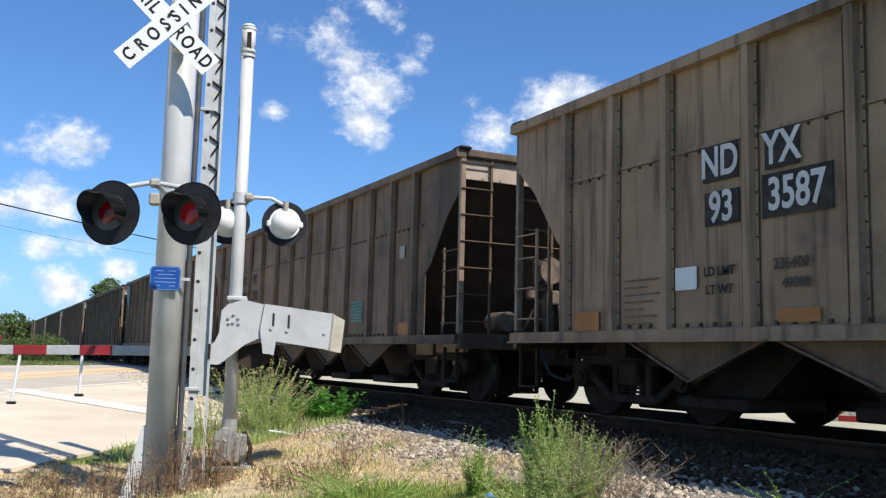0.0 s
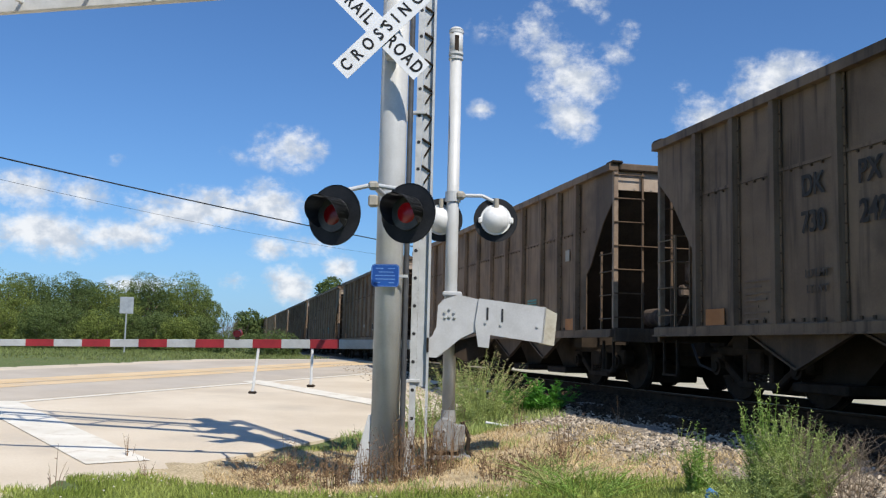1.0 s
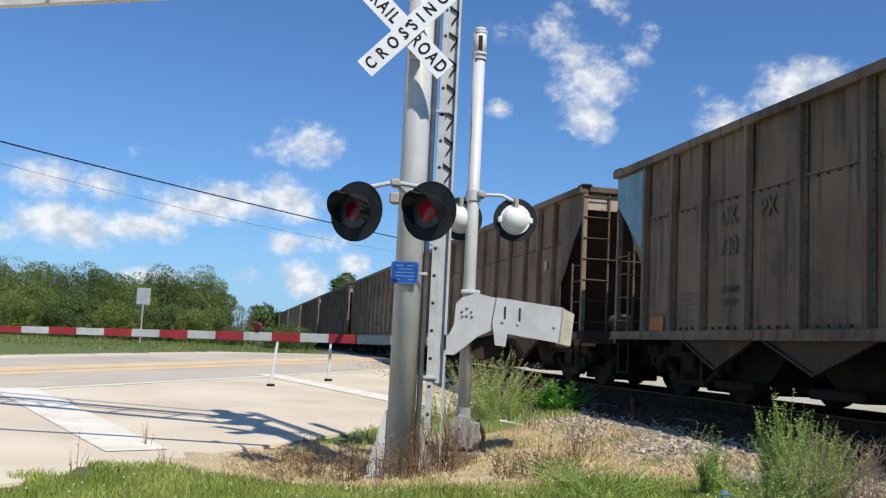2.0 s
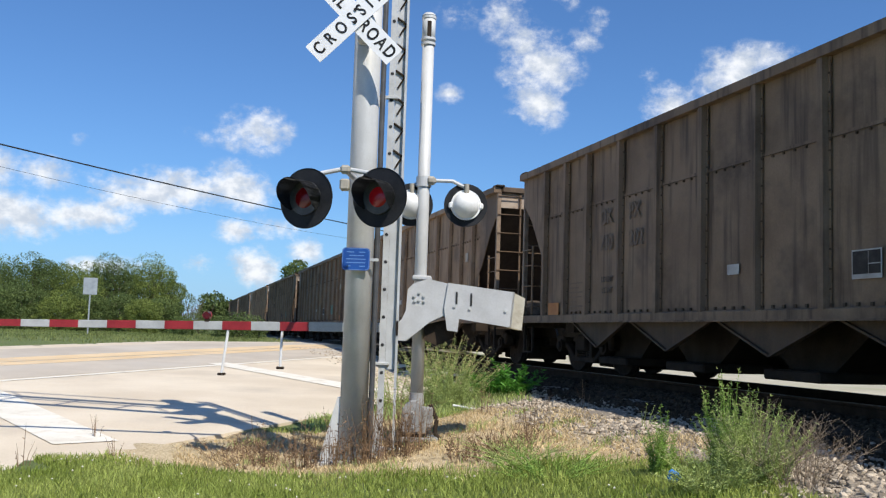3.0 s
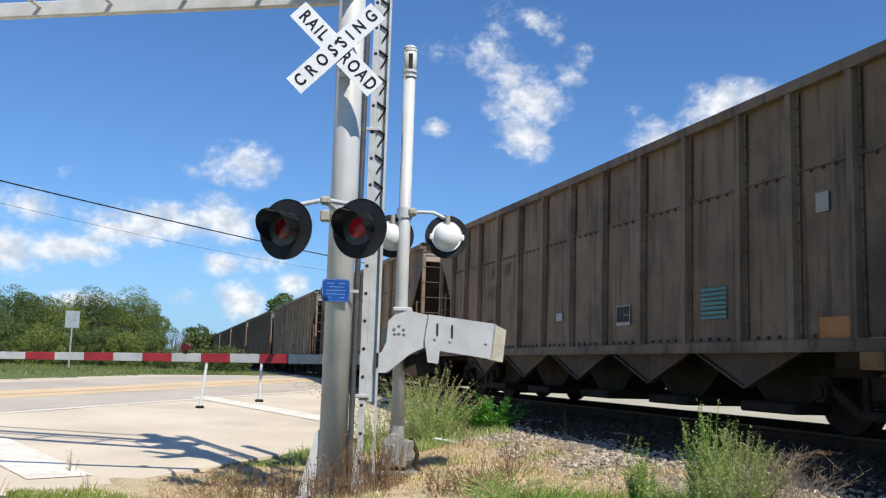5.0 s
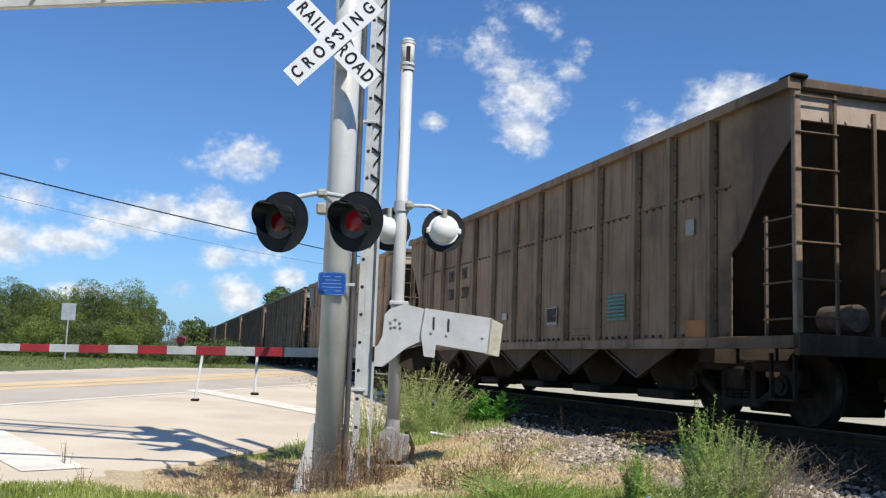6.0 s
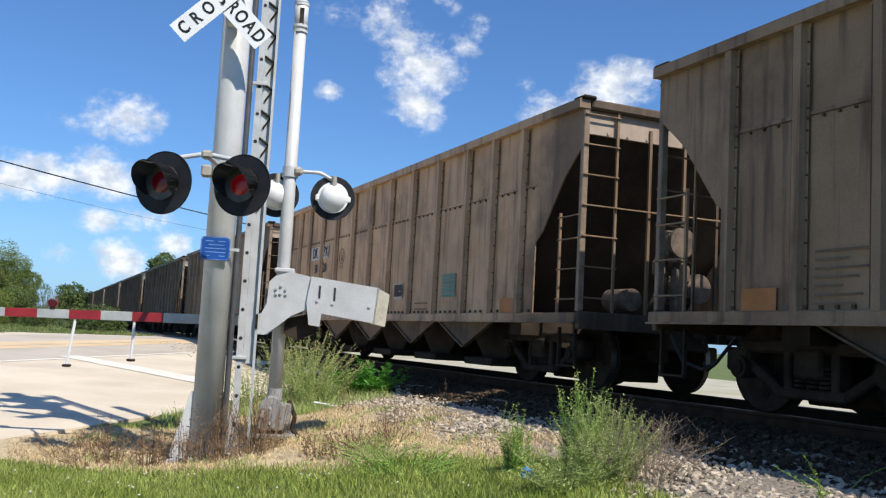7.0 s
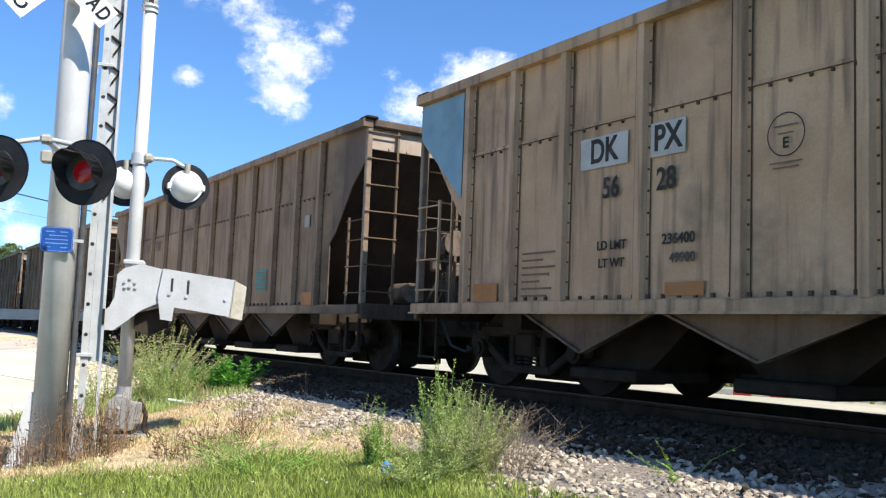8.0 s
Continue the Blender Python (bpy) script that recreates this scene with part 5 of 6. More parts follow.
        part("lamp_hood", rod(fresh(), (lx, -0.03, 0.12), (lx, 0.03, 0.12), 0.052, seg=16, caps=False), ARM_RED, lampo, "red lamp hood")
    # rear lights on the mast
    rl = thing("rear_light_pair", frame_at((MAST.x, MAST.y, 3.28)), "pair of lights seen from behind with white housings", "crossing light")
    for c in ((-0.14, 0.10, -0.22), (0.50, 0.02, -0.22)):
        lamp(rl, Vector(c), 180 + 4, 0.255, LENS_RED)
    bm = fresh()
    rod(bm, (-0.14, 0.05, 0.0), (0.04, 0.0, 0.06), 0.022, seg=8)
    rod(bm, (0.04, 0.0, 0.06), (0.34, 0.0, 0.06), 0.022, seg=8)
    rod(bm, (0.34, 0.0, 0.06), (0.50, -0.02, -0.02), 0.022, seg=8)
    part("crossarm", bm, GALV, rl)
    part("clamp", box(fresh(), (0.09, -0.05, 0.05), (0.11, 0.1, 0.10), bevel=0.03), FITTING, rl, "weathered clamp box")
    part("mast_clamp", rod(fresh(), (0, 0, -0.02), (0, 0, 0.10), 0.09, seg=20), GALV, rl)


# ---- plants ----
def leaf_mesh(name, centres, ways, length, width):
    """Leaves as folded diamonds: centres (n, 3), ways (n, 3), sizes (n,)."""
    n = len(centres)
    ways = ways / np.linalg.norm(ways, axis=1, keepdims=True)
    up = np.random.normal(size=(n, 3))
    side = np.cross(ways, up)
    side /= np.linalg.norm(side, axis=1, keepdims=True) + 1e-9
    nrm = np.cross(side, ways)
    L, W = length[:, None], width[:, None]
    p0 = centres
    p1 = centres + ways * L * 0.45 + side * W * 0.5 + nrm * W * 0.12
    p2 = centres + ways * L
    p3 = centres + ways * L * 0.45 - side * W * 0.5 + nrm * W * 0.12
    v = np.stack([p0, p1, p2, p3], 1).reshape(-1, 3)
    i = np.arange(n) * 4
    f = np.concatenate([np.stack([i, i + 1, i + 2], 1), np.stack([i, i + 2, i + 3], 1)])
    me = bpy.data.meshes.new(name)
    me.from_pydata(v.tolist(), [], f.tolist())
    return me


def weed(name, x, y, h, r, stems, leaves, mat, label, seed, leaf=(0.05, 0.018), lean=0.5, seedhead=None, stem_mat=None, branch=0, thick=1.0):
    """A clump of stems that rise from one spot, each with leaves up its length."""
    rng = np.random.RandomState(seed)
    z = float(ground_z(x, y)) - 0.02
    w = thing(name, pose(x, y, z), label, "weed" if "shrub" not in name else "shrub")
    bm = fresh()
    cs, ws, ls, wd = [], [], [], []
    heads_c, heads_w = [], []
    for s in range(stems):
        a, q = rng.uniform(0, math.tau), math.sqrt(rng.uniform(0, 1))
        base = Vector((0.45 * r * q * math.cos(a), 0.45 * r * q * math.sin(a), 0))
        hh = h * rng.uniform(0.45, 1.0) * (1.1 - 0.4 * q)
        a2 = a + rng.normal(0, 0.5)
        out = lean * r * rng.uniform(0.3, 1.0) * (0.3 + q)
        mid = base + Vector((out * 0.35 * math.cos(a2), out * 0.35 * math.sin(a2), hh * 0.55))
        tip = base + Vector((out * math.cos(a2), out * math.sin(a2), hh))
        rod(bm, base, mid, 0.0042 * thick, 0.003 * thick, seg=4, caps=False)
        rod(bm, mid, tip, 0.003 * thick, 0.0012 * thick, seg=4, caps=False)
        for q2 in range(branch):
            at = mid.lerp(tip, rng.uniform(-0.3, 0.8))
            rod(bm, at, at + Vector((rng.normal(0, 0.09), rng.normal(0, 0.09), rng.uniform(0.04, 0.2))) * h, 0.0022 * thick, 0.001 * thick, seg=3, caps=False)
        for k in range(leaves):
            t = rng.uniform(0.08, 1.0)
            p = base.lerp(mid, t / 0.55) if t < 0.55 else mid.lerp(tip, (t - 0.55) / 0.45)
            cs.append(p)
            an = rng.uniform(0, math.tau)
            ws.append((math.cos(an), math.sin(an), rng.uniform(-0.1, 0.9)))
            sz = rng.uniform(0.6, 1.3) * (1.15 - 0.5 * t)
            ls.append(leaf[0] * sz)
            wd.append(leaf[1] * sz)
        if seedhead:
            for k in range(8):
                heads_c.append(mid.lerp(tip, rng.uniform(0.65, 1.08)))
                heads_w.append(rng.normal(size=3) + (0, 0, 0.8))
    part("stem_bundle", bm, stem_mat or mat, w, kind="stuff")
    if leaves:
        link("leaves", leaf_mesh("leaves", np.array(cs), np.array(ws), np.array(ls), np.array(wd)), mat, w, kind="stuff")
    if seedhead:
        n = len(heads_c)
        link("seed_heads", leaf_mesh("seed_heads", np.array(heads_c), np.array(heads_w), np.full(n, 0.03), np.full(n, 0.009)), seedhead, w, "pale dry seed heads", kind="stuff")
    return w


def make_weeds():
    weed("tall_weeds", -14.3, 4.0, 1.2, 0.85, 130, 30, PALE_LEAF, "tall pale green weeds with seed heads", 1, (0.07, 0.010), 0.7, STRAW)
    weed("tall_weeds", -13.6, 4.1, 0.95, 0.7, 100, 30, PALE_LEAF, "tall pale green weeds with seed heads", 2, (0.07, 0.010), 0.8, STRAW)
    weed("tall_weeds", -14.3, 3.3, 0.8, 0.6, 70, 26, PALE_LEAF, "low pale weeds beside the signal mast", 3, (0.06, 0.012), 0.8, STRAW)
    weed("leafy_shrub", -13.6, 4.95, 0.62, 0.55, 34, 40, BRIGHT_LEAF, "low bright green broad-leaved shrub", 4, (0.13, 0.035), 0.9)
    weed("leafy_shrub", -13.9, 4.75, 0.5, 0.4, 22, 34, BRIGHT_LEAF, "low bright green broad-leaved shrub", 5, (0.12, 0.032), 0.9)
    weed("roadside_weed", -6.62, 4.28, 0.92, 0.25, 60, 90, GREEN_LEAF, "tall feathery green weed at the ballast edge", 6, (0.042, 0.0062), 0.7, PALE_LEAF)
    weed("roadside_weed", -6.12, 4.2, 0.72, 0.42, 140, 60, PALE_LEAF, "bushy pale green weed at the ballast edge", 7, (0.042, 0.006), 0.6, PALE_LEAF)
    weed("roadside_weed", -6.85, 3.82, 0.56, 0.18, 44, 60, GREEN_LEAF, "small green weed at the ballast edge", 8, (0.045, 0.008), 0.7)
    weed("roadside_weed", -6.05, 3.8, 0.42, 0.38, 60, 50, PALE_LEAF, "low green weed at the ballast edge", 9, (0.045, 0.008), 0.9)
    weed("dry_weed", -5.85, 4.4, 0.62, 0.5, 60, 3, TWIG, "bare grey brown twiggy weed", 10, (0.03, 0.006), 0.85, branch=8, thick=0.55)
    weed("dry_weed", -6.4, 4.5, 0.66, 0.5, 55, 3, TWIG, "bare grey brown twiggy weed", 12, (0.03, 0.006), 0.85, branch=8, thick=0.55)
    weed("roadside_weed", -8.3, 3.2, 0.32, 0.6, 60, 20, PALE_LEAF, "low pale weeds in dry grass", 13, (0.05, 0.007), 0.9)
    weed("roadside_weed", -7.5, 3.1, 0.36, 0.6, 60, 22, GREEN_LEAF, "low green weeds in dry grass", 14, (0.05, 0.007), 0.9)
    weed("small_sprig", -4.75, 5.05, 0.36, 0.3, 6, 22, GREEN_LEAF, "thin green sprig growing in ballast", 15, (0.035, 0.016), 1.6)
    weed("small_sprig", -9.2, 4.9, 0.3, 0.2, 5, 10, PALE_LEAF, "thin sprig growing in ballast", 16, (0.03, 0.01), 1.0)
    weed("small_sprig", -11.4, 5.2, 0.4, 0.2, 4, 8, DEAD_STALK, "thin dry sprig in ballast", 17, (0.03, 0.01), 0.8)
    for k, (x, y, h, n) in enumerate(((-9.75, 1.55, 0.5, 60), (-9.75, 1.95, 0.8, 80), (-9.9, 2.35, 0.85, 80), (-9.6, 2.25, 0.5, 60), (-9.7, 1.25, 0.42, 60), (-10.2, 1.0, 0.36, 60), (-10.4, 0.6, 0.28, 60), (-10.9, 0.5, 0.25, 60),
                                      (-10.5, 1.35, 0.4, 50), (-9.9, 0.7, 0.3, 50), (-11.2, 0.9, 0.3, 40), (-9.4, 2.9, 0.30, 34), (-9.0, 3.1, 0.34, 34), (-9.3, 3.6, 0.34, 26), (-8.9, 3.5, 0.45, 16), (-9.6, 3.3, 0.3, 24))):
        weed("dead_weeds", x, y, h, 0.42, int(n * 0.36), 4, DEAD_STALK, "dry dead brown stalks round the pole base" if x > -10.1 and y < 2.5 else "dry dead brown stalks in straw", 30 + k, (0.045, 0.016), 0.6, branch=1)
    for k, (x, y, h, n) in enumerate(((-9.62, 1.62, 0.75, 26), (-9.55, 1.95, 0.9, 30), (-9.6, 2.4, 1.0, 30), (-9.85, 2.55, 0.85, 24), (-9.75, 1.3, 0.6, 26), (-10.1, 0.95, 0.5, 30), (-8.95, 3.15, 0.5, 16),
                                      (-9.15, 3.55, 0.6, 12), (-8.75, 3.3, 0.42, 18), (-9.5, 3.75, 0.7, 8), (-9.0, 2.75, 0.36, 26), (-8.8, 2.95, 0.34, 26), (-10.7, 0.75, 0.4, 26), (-9.45, 1.75, 0.5, 26), (-12.0, 4.0, 0.6, 10))):
        weed("dead_weeds", x, y, h, 0.26, int(n * 0.62), 7, DEAD_STALK, "tall dead brown weed stalks with curled leaves", 70 + k, (0.05, 0.015), 0.45, branch=2)
    for k, (x, y, h) in enumerate(((-10.9, 0.9, 0.75), (-11.9, -0.9, 0.38), (-10.5, -0.6, 0.42), (-9.9, -1.4, 0.5))):
        weed("dry_stalks", x, y, h, 0.14, 5, 6, DEAD_STALK, "few thin dry grass stalks", 50 + k, (0.04, 0.007), 0.6)


def blades(name, n, place, h0, h1, mat, label, seed, width=0.0045, flat=1.0):
    """A sward of single bent blades; place(rng, n) gives x, y."""
    rng = np.random.RandomState(seed)
    x, y = place(rng, n)
    z = ground_z(x, y) + bumps(x, y) - 0.01
    n = len(x)
    h = rng.uniform(h0, h1, n)
    a, b = rng.uniform(0, math.tau, n), rng.uniform(0, math.tau, n)
    lean = flat * h * rng.uniform(0.1, 0.8, n)
    w = width * rng.uniform(0.7, 1.4, n)
    c = np.stack([x, y, z], 1)
    side = np.stack([np.cos(a) * w, np.sin(a) * w, 0 * w], 1)
    mid = c + np.stack([np.cos(b) * lean * 0.35, np.sin(b) * lean * 0.35, h * 0.6], 1)
    tip = c + np.stack([np.cos(b) * lean, np.sin(b) * lean, h], 1)
    v = np.stack([c - side, c + side, mid + side * 0.7, mid - side * 0.7, tip], 1).reshape(-1, 3)
    i = (np.arange(n) * 5).tolist()
    f = [(k, k + 1, k + 2, k + 3) for k in i] + [(k + 3, k + 2, k + 4) for k in i]
    me = bpy.data.meshes.new(name)
    me.from_pydata(v.tolist(), [], f)
    return link(name, me, mat, None, label, kind="stuff")


def make_grass():
    def across(x, y):
        return x * ROAD_N[0] + y * ROAD_N[1]

    def patch(x, y):
        return np.maximum(x - 0.62 * y + 11.15, -11.5 - x) + 0.25 * np.sin(x * 2.7 + 1) * np.sin(y * 3.1)

    def lawn(rng, n):
        x, y = rng.uniform(-12.5, -4.0, n), rng.uniform(-4.5, 4.25, n)
        k = (across(x, y) > -7.5 + 0.3 * np.sin(x * 5) * np.sin(y * 4)) & (patch(x, y) > rng.uniform(0.9, 1.3, n)) & (np.hypot(x, y) > 5.0)
        return x[k], y[k]

    def dry(rng, n):
        x, y = rng.uniform(-12.5, -6.5, n), rng.uniform(0.0, 4.9, n)
        k = (across(x, y) > -7.3) & (patch(x, y) < rng.uniform(0.7, 1.6, n)) & (np.sin(x * 3 + 1) * np.sin(y * 3.3) > rng.uniform(-1.2, 0.6, n))
        return x[k], y[k]

    def bank(rng, n):
        x, y = rng.uniform(-17, -11.3, n), rng.uniform(1.8, 5.0, n)
        k = (across(x, y) > -7.35) & (patch(x, y) > 1.0)
        return x[k], y[k]

    def far(rng, n):
        x, y = rng.uniform(-62, -32, n), rng.uniform(-40, 5, n)
        k = across(x, y) < -22.6
        return x[k], y[k]

    blades("lawn_grass", 210000, lawn, 0.035, 0.10, GRASS, "short green verge grass", 21)
    def behind(rng, n):
        return rng.uniform(-4.2, 5.0, n), rng.uniform(-5.0, 4.0, n)

    blades("verge_grass", 40000, behind, 0.035, 0.09, GRASS, "short green verge grass by the roadside", 25)
    blades("dry_grass", 60000, dry, 0.015, 0.07, STRAW, "trampled straw coloured dry grass", 22, 0.005, 2.2)
    blades("bank_grass", 12000, bank, 0.05, 0.16, PALE_LEAF, "pale mixed grass on the bank", 23, 0.006)
    def tufts(rng, n):
        x, y = rng.uniform(-12, -7.0, n), rng.uniform(0.6, 4.6, n)
        k = (patch(x, y) < 1.1) & (np.sin(x * 4.1 + 2) * np.sin(y * 3.7 + 1) + 0.5 * np.sin(x * 9 + y * 7) > rng.uniform(0.3, 1.1, n)) & (across(x, y) > -7.4)
        return x[k], y[k]

    blades("tuft_grass", 15000, tufts, 0.03, 0.11, PALE_LEAF, "sparse pale green tufts in dry straw", 26, 0.005)
    rng = np.random.RandomState(77)
    x, y = lawn(rng, 400)
    vs, fs = [], []
    for k, (a, b) in enumerate(zip(x[:130], y[:130])):
        z = float(ground_z(a, b)) + 0.07
        r = 0.011
        vs += [(a + r, b, z), (a - r, b, z), (a, b + r, z), (a, b - r, z), (a, b, z + r), (a, b, z - r)]
        o = k * 6
        fs += [(o + p, o + q, o + t) for p, q, t in ((0, 2, 4), (2, 1, 4), (1, 3, 4), (3, 0, 4), (2, 0, 5), (1, 2, 5), (3, 1, 5), (0, 3, 5))]
    me = bpy.data.meshes.new("clover_flowers")
    me.from_pydata(vs, [], fs)
    link("clover_flowers", me, CLOVER, None, "small white clover flowers in the grass", kind="stuff")
    blades("field_grass", 45000, far, 0.04, 0.13, FIELD, "green field grass beyond the road", 24, 0.016)


def tree(name, x, y, h, r, mat, label, seed, low=0.15, n=3600, leaf=0.28, lobes=9):
    """A tapered trunk with limbs, and a crown of leaf clumps with an uneven outline."""
    rng = np.random.RandomState(seed)
    z = float(ground_z(x, y)) - 0.1
    t = thing(name, pose(x, y, z), label, "tree")
    bm = fresh()
    rod(bm, (0, 0, 0), (0.1 * r, 0, h * 0.55), 0.03 * h, 0.014 * h, seg=8)
    cs = []
    for k in range(lobes):
        a = k * 2.4 + rng.uniform(-0.4, 0.4)
        q = rng.uniform(0.25, 0.85)
        zc = h * (low + (0.9 - low) * (k + 0.6) / lobes)
        wide = math.sin(math.pi * min(0.97, 0.2 + 0.72 * (1 - (k + 0.3) / lobes))) ** 0.6
        c = np.array([q * r * 0.8 * wide * math.cos(a), q * r * 0.8 * wide * math.sin(a), zc])
        rod(bm, (0, 0, max(0.1 * h, zc - 0.25 * h)), Vector(c), 0.010 * h, 0.004 * h, seg=5)
        m = n // lobes
        d = rng.normal(size=(m, 3))
        d /= np.linalg.norm(d, axis=1, keepdims=True)
        rad = r * rng.uniform(0.38, 0.62) * rng.uniform(0.55, 1.05, m) ** 0.5
        p = c + d * rad[:, None] * (1, 1, 0.8)
        p += 0.12 * r * np.sin(p[:, [1, 2, 0]] * 5 / r + k)
        cs.append(p)
    p = np.concatenate(cs)
    p = p[p[:, 2] > 0.05]
    part("trunk", bm, BARK, t)
    w = rng.normal(size=p.shape) + (0, 0, -0.2)
    link("crown", leaf_mesh("crown", p, w, leaf * rng.uniform(0.6, 1.3, len(p)), leaf * 0.6 * rng.uniform(0.6, 1.3, len(p))), mat, t)
    return t


def polar(az, d):
    return -d * math.cos(math.radians(az)), d * math.sin(math.radians(az))


def make_trees():
    row = [(-23, 66, 6.0, 2.6), (-20.5, 64, 6.5, 2.7), (-18, 66, 5.5, 2.5), (-15.6, 68, 5.3, 2.3), (-12.6, 72, 5.0, 2.0), (-11.3, 66, 4.6, 2.2), (-10.2, 70, 4.9, 1.8), (-9.0, 72, 4.7, 2.0),
           (-7.7, 68, 4.9, 1.9), (-6.9, 72, 4.9, 1.5), (-5.6, 66, 4.2, 1.8), (-4.5, 74, 4.8, 1.8), (-3.6, 70, 5.3, 1.7), (-2.6, 76, 5.0, 1.6), (-1.4, 70, 5.3, 1.9), (-0.4, 74, 4.3, 1.5)]
    for k, (a, d, h, r) in enumerate(row):
        x, y = polar(a, d)
        light = k in (14, 5, 10)
        tree("tree", x, y, h, r, TREE_LIGHT if light else TREE_LEAF, "sunlit yellow green tree at the field edge" if light else "dense dark green tree at the field edge", 100 + k, low=0.08, n=19000, leaf=0.105, lobes=19)
    for k, (a, d, h, r) in enumerate(((-13.4, 60, 2.2, 1.5), (-11.8, 62, 2.7, 1.6), (-9.6, 60, 2.4, 1.6), (-8.4, 61, 3.0, 1.5), (-6.4, 60, 2.2, 1.5), (-5.2, 61, 2.8, 1.5), (-3.2, 62, 2.5, 1.5), (-2.0, 60, 2.1, 1.4), (-0.7, 62, 2.3, 1.3))):
        x, y = polar(a, d)
        tree("tree", x, y, h, r, TREE_LIGHT if k % 3 == 1 else TREE_LEAF, "low leafy undergrowth tree", 130 + k, low=0.03, n=9000, leaf=0.10)
    x, y = polar(-14.1, 58)
    spruce(x, y, 4.0)
    for a, d, h, r in ((2.1, 120, 4.3, 2.2), (2.9, 130, 3.6, 2.0), (7.0, 250, 19, 5.2), (7.6, 255, 17, 4.6)):
        x, y = polar(a, d)
        tree("tree", x, y, h, r, TREE_LEAF, "distant green tree behind the train", int(160 + a * 10), low=0.2, n=5200, leaf=0.16 * r)
    for k, (a, d, h, r) in enumerate(((0.4, 55, 1.1, 0.9), (2.6, 50, 1.0, 1.1), (3.5, 49, 1.2, 1.2), (4.3, 50, 1.0, 1.0), (1.3, 70, 1.6, 1.2))):
        x, y = polar(a, d)
        tree("shrub", x, y, h, r, TREE_LEAF, "low round green shrub beyond the road", 180 + k, low=0.05, n=3000, leaf=0.09)
    # bare grey brush
    x, y = polar(0.9, 95)
    b = thing("bare_brush", pose(x, y, float(ground_z(x, y))), "bare grey leafless brush", "shrub")
    rng = random.Random(3)
    bm = fresh()
    for k in range(90):
        q, a = rng.uniform(0, 1.6), rng.uniform(0, 6.28)
        p = Vector((q * math.cos(a), q * math.sin(a), 0))
        rod(bm, p, p + Vector((rng.uniform(-0.8, 0.8), rng.uniform(-0.8, 0.8), rng.uniform(1.6, 3.4))), 0.03, 0.008, seg=4, caps=False)
    part("brush_twigs", bm, BARK, b, kind="stuff")
    # hedge on the far side of the track
    for k in range(9):
        xx = -13.4 + k * 2.4
        tree("hedge_shrub", xx, 15.5 + 0.9 * math.sin(k * 2.1), 1.25 + 0.3 * math.sin(k * 1.3), 1.7, GREEN_LEAF if k % 2 else TREE_LIGHT, "leafy green hedge shrub beyond the track", 200 + k, low=0.05, n=1500, leaf=0.16)


def spruce(x, y, h):
    t = thing("spruce_tree", pose(x, y, float(ground_z(x, y))), "young blue green spruce at the field edge", "tree")
    part("trunk", rod(fresh(), (0, 0, 0), (0, 0, h), 0.09, 0.01, seg=8), BARK, t)
    rng = np.random.RandomState(9)
    n = 5000
    zz = h * rng.uniform(0.05, 1, n)
    layer = 0.75 + 0.25 * np.abs(np.sin(zz * 7))
    q = (1 - zz / h) * 1.35 * layer * rng.uniform(0.3, 1, n) ** 0.5
    a = rng.uniform(0, math.tau, n)
    p = np.stack([q * np.cos(a), q * np.sin(a), zz - 0.15 * q], 1)
    w = np.stack([np.cos(a), np.sin(a), np.full(n, -0.1)], 1) + rng.normal(0, 0.3, (n, 3))
    link("needles", leaf_mesh("needles", p, w, rng.uniform(0.15, 0.3, n), rng.uniform(0.04, 0.08, n)), SPRUCE, t)


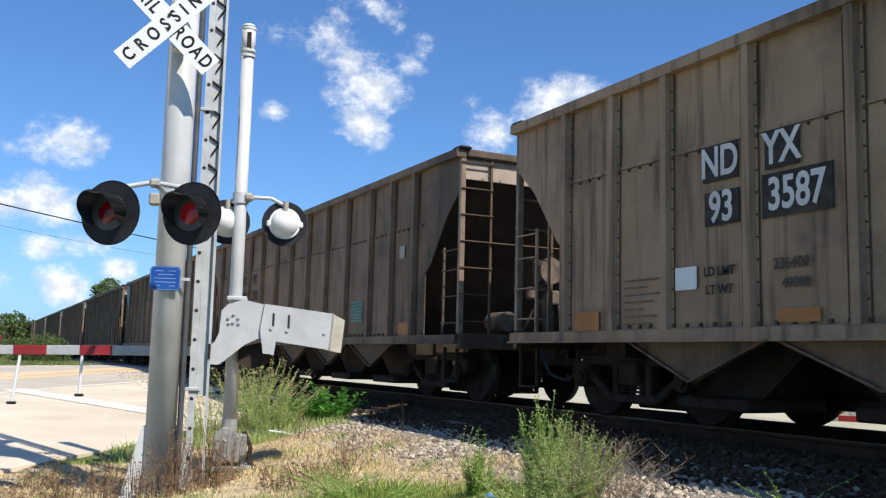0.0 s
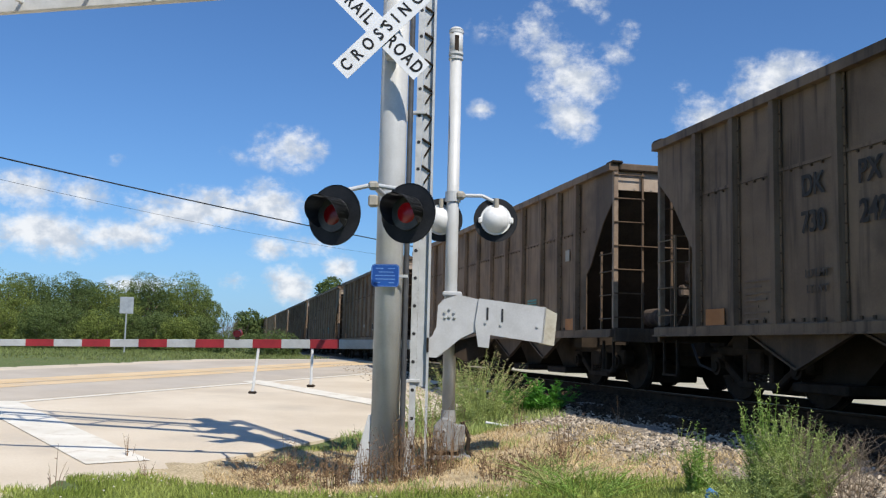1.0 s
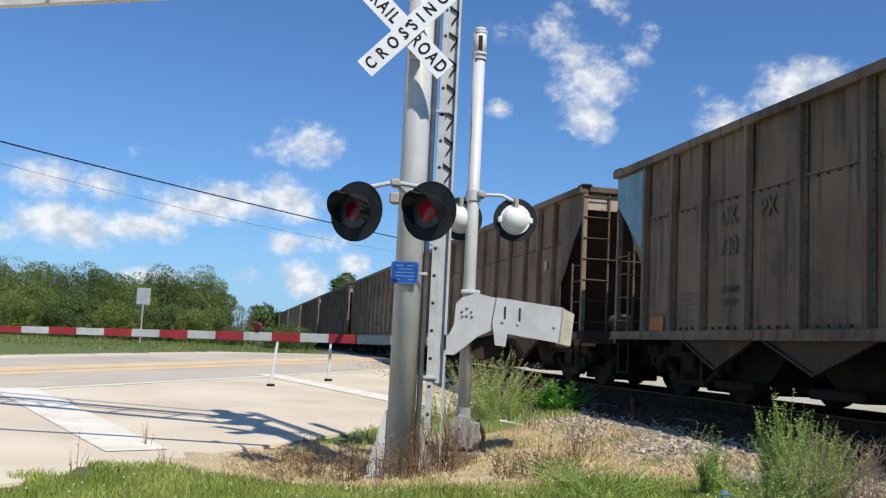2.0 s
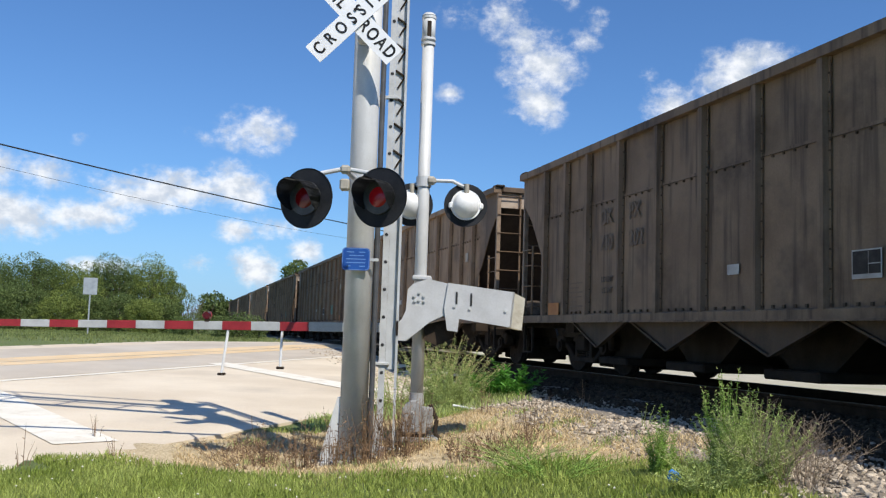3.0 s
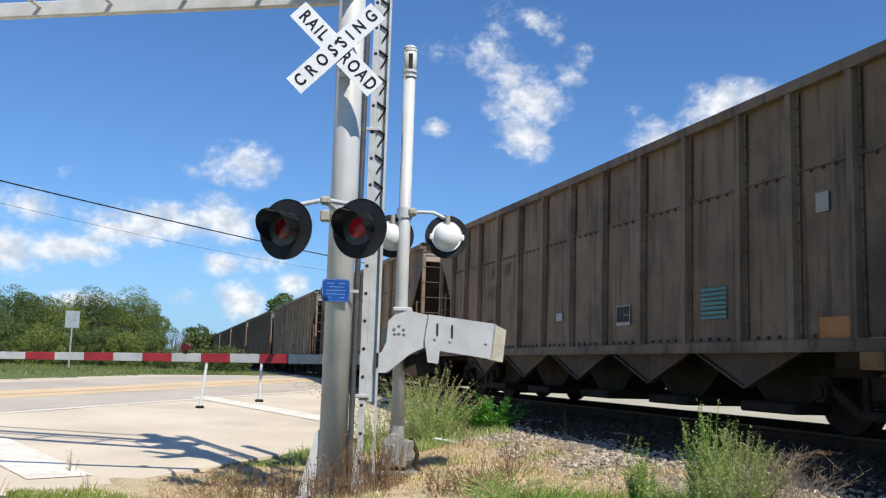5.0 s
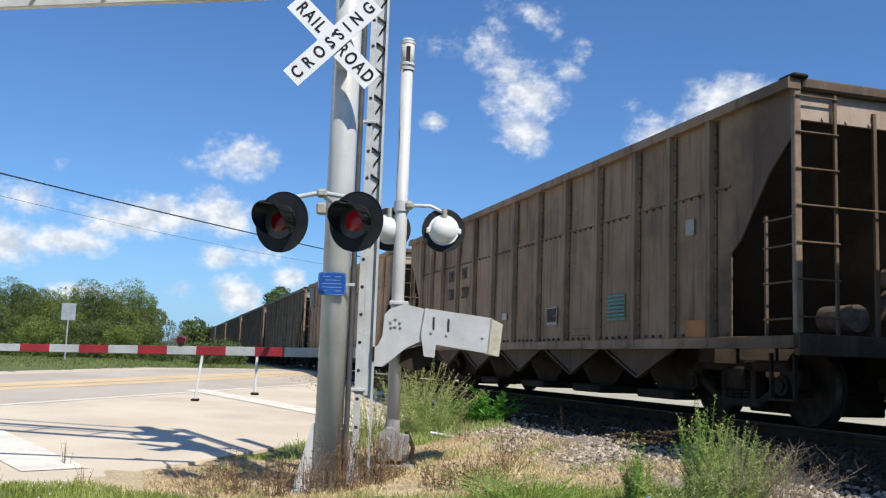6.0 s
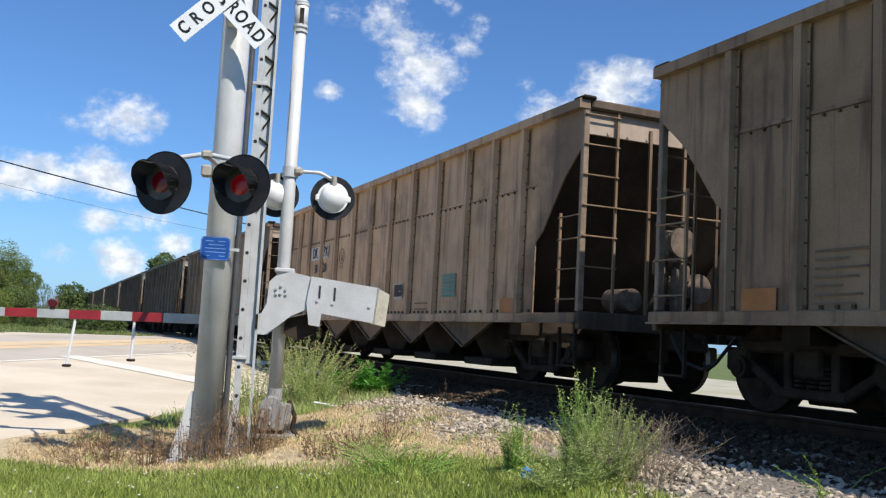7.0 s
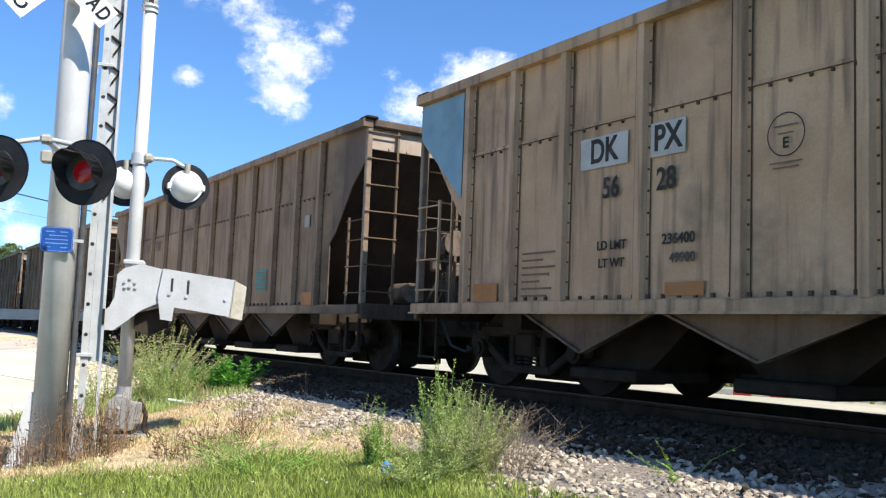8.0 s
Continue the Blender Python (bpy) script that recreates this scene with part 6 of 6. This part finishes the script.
# ---- roadside bits ----
def make_bits():
    x, y = -46.0, -3.95
    z = float(ground_z(x, y))
    s = thing("road_sign", pose(x, y, z, 0, 0, 85), "grey backed road sign on a thin post", "road sign")
    part("post", box(fresh(), (0, 0, 1.2), (0.06, 0.05, 2.4)), SIGN_GREY, s)
    part("plate", box(fresh(), (0, -0.03, 2.25), (0.62, 0.012, 0.78), bevel=0.004), SIGN_GREY, s, "bare grey sign back")
    # far gate arm lying low across the path beyond the track
    b = thing("far_boom", pose(-9.9, 12.9, 0.80, 0, 0, 38), "red and white striped arm low beyond the track", "crossing gate")
    for k in range(7):
        part("stripe", box(fresh(), (-1.03 + k * 0.285, 0, 0), (0.285, 0.05, 0.10), bevel=0.005), ARM_RED if k % 2 else ARM_WHITE, b)
    for k in (-0.95, 0.6):
        part("block", box(fresh(), (k, 0, -0.12), (0.12, 0.16, 0.16), bevel=0.02), TRUCK_STEEL, b)
    road_me = grid_mesh("path", np.arange(-60, 8, 1.0), np.array([9.9, 10.6, 11.4, 12.2, 13.2, 14.2, 16.0, 18.5, 21.0]), lambda x, y: ground_z(x, y) + 0.05)
    link("path", road_me, GRAVEL, None, "pale gravel path beyond the track", kind="structure")
    # overhead lines
    def wire(name, a0, e0, a1, e1, d0, d1, r, label, sag=0.15):
        p0 = Vector(polar(a0, d0)) .to_3d()
        p1 = Vector(polar(a1, d1)).to_3d()
        p0.z, p1.z = 1.55 + d0 * math.tan(math.radians(e0)), 1.55 + d1 * math.tan(math.radians(e1))
        bm = fresh()
        pts = []
        for k in range(25):
            t = -0.6 + 2.6 * k / 24
            p = p0.lerp(p1, t)
            p.z -= sag * 4 * t * (1 - t) * 0.25
            pts.append(p)
        rings = [[bm.verts.new(p + Vector((0, r * math.cos(q), r * math.sin(q)))) for q in (0, 1.05, 2.09, 3.14, 4.19, 5.24)] for p in pts]
        for a, b in zip(rings, rings[1:]):
            for q in range(6):
                bm.faces.new((a[q], a[q - 1], b[q - 1], b[q]))
        w = thing(name, pose(0, 0, 0), label, "cable")
        part("strand", bm, CABLE, w)
    wire("overhead_cable", -9.7, 9.64, 9.6, 6.55, 62, 88, 0.05, "thick black overhead cable", 0.4)
    wire("overhead_wire", -9.6, 8.4, 3.0, 6.5, 75, 92, 0.014, "thin black overhead wire strand", 0.4)
    st = thing("bleached_stick", pose(-12.7, 3.95, float(ground_z(-12.7, 3.95)) + 0.05, 0, 6, 60), "bleached white stick lying in the grass", "litter")
    part("stick", rod(fresh(), (-0.17, 0, 0), (0.17, 0, 0), 0.018, 0.012, seg=8), SIGN_WHITE, st)
    c = thing("plastic_scrap", pose(-6.55, 3.75, float(ground_z(-6.55, 3.75)) + 0.05, 20, 10, 30), "crumpled blue plastic scrap in the weeds", "litter")
    bm = fresh()
    bmesh.ops.create_icosphere(bm, subdivisions=2, radius=0.06)
    rng = random.Random(5)
    for v in bm.verts:
        v.co *= rng.uniform(0.6, 1.2)
    part("scrap", bm, BLUE_PLASTIC, c)


def motions():
    run = [(0, -0.03), (0.5, 7.58), (1, 14.84), (2.5, 37.05), (3, 44.36), (3.5, 51.16), (4, 58.80), (4.5, 66.33), (6, 88.10), (6.5, 95.54), (7, 103.06), (7.5, 110.72), (8, 117.79)]
    ts, ds = [t for t, _ in run], [d for _, d in run]
    for k, c in enumerate(CARS):
        centre = -27.16 - (k - 1) * PITCH + HALF
        walk(c, [(t, pose(centre + d, TRACK_Y, RAIL_TOP)) for t, d in run])
    steps = [f / 30 for f in range(0, 241)]
    for k, sets in enumerate(WHEELS):
        for q, w in enumerate(sets):
            p = w.matrix_basis.translation.copy()
            rows = [(t, pose(p.x, p.y, p.z, 0, math.degrees(np.interp(t, ts, ds) / 0.455) % 360, 0)) for t in steps]
            walk(w, rows)


make_ground()
make_road()
make_track()
make_train()
make_pole()
make_ladder()
make_crossbuck()
make_front_lamps()
make_gate()
make_weeds()
make_grass()
make_trees()
make_bits()
make_stones()
motions()
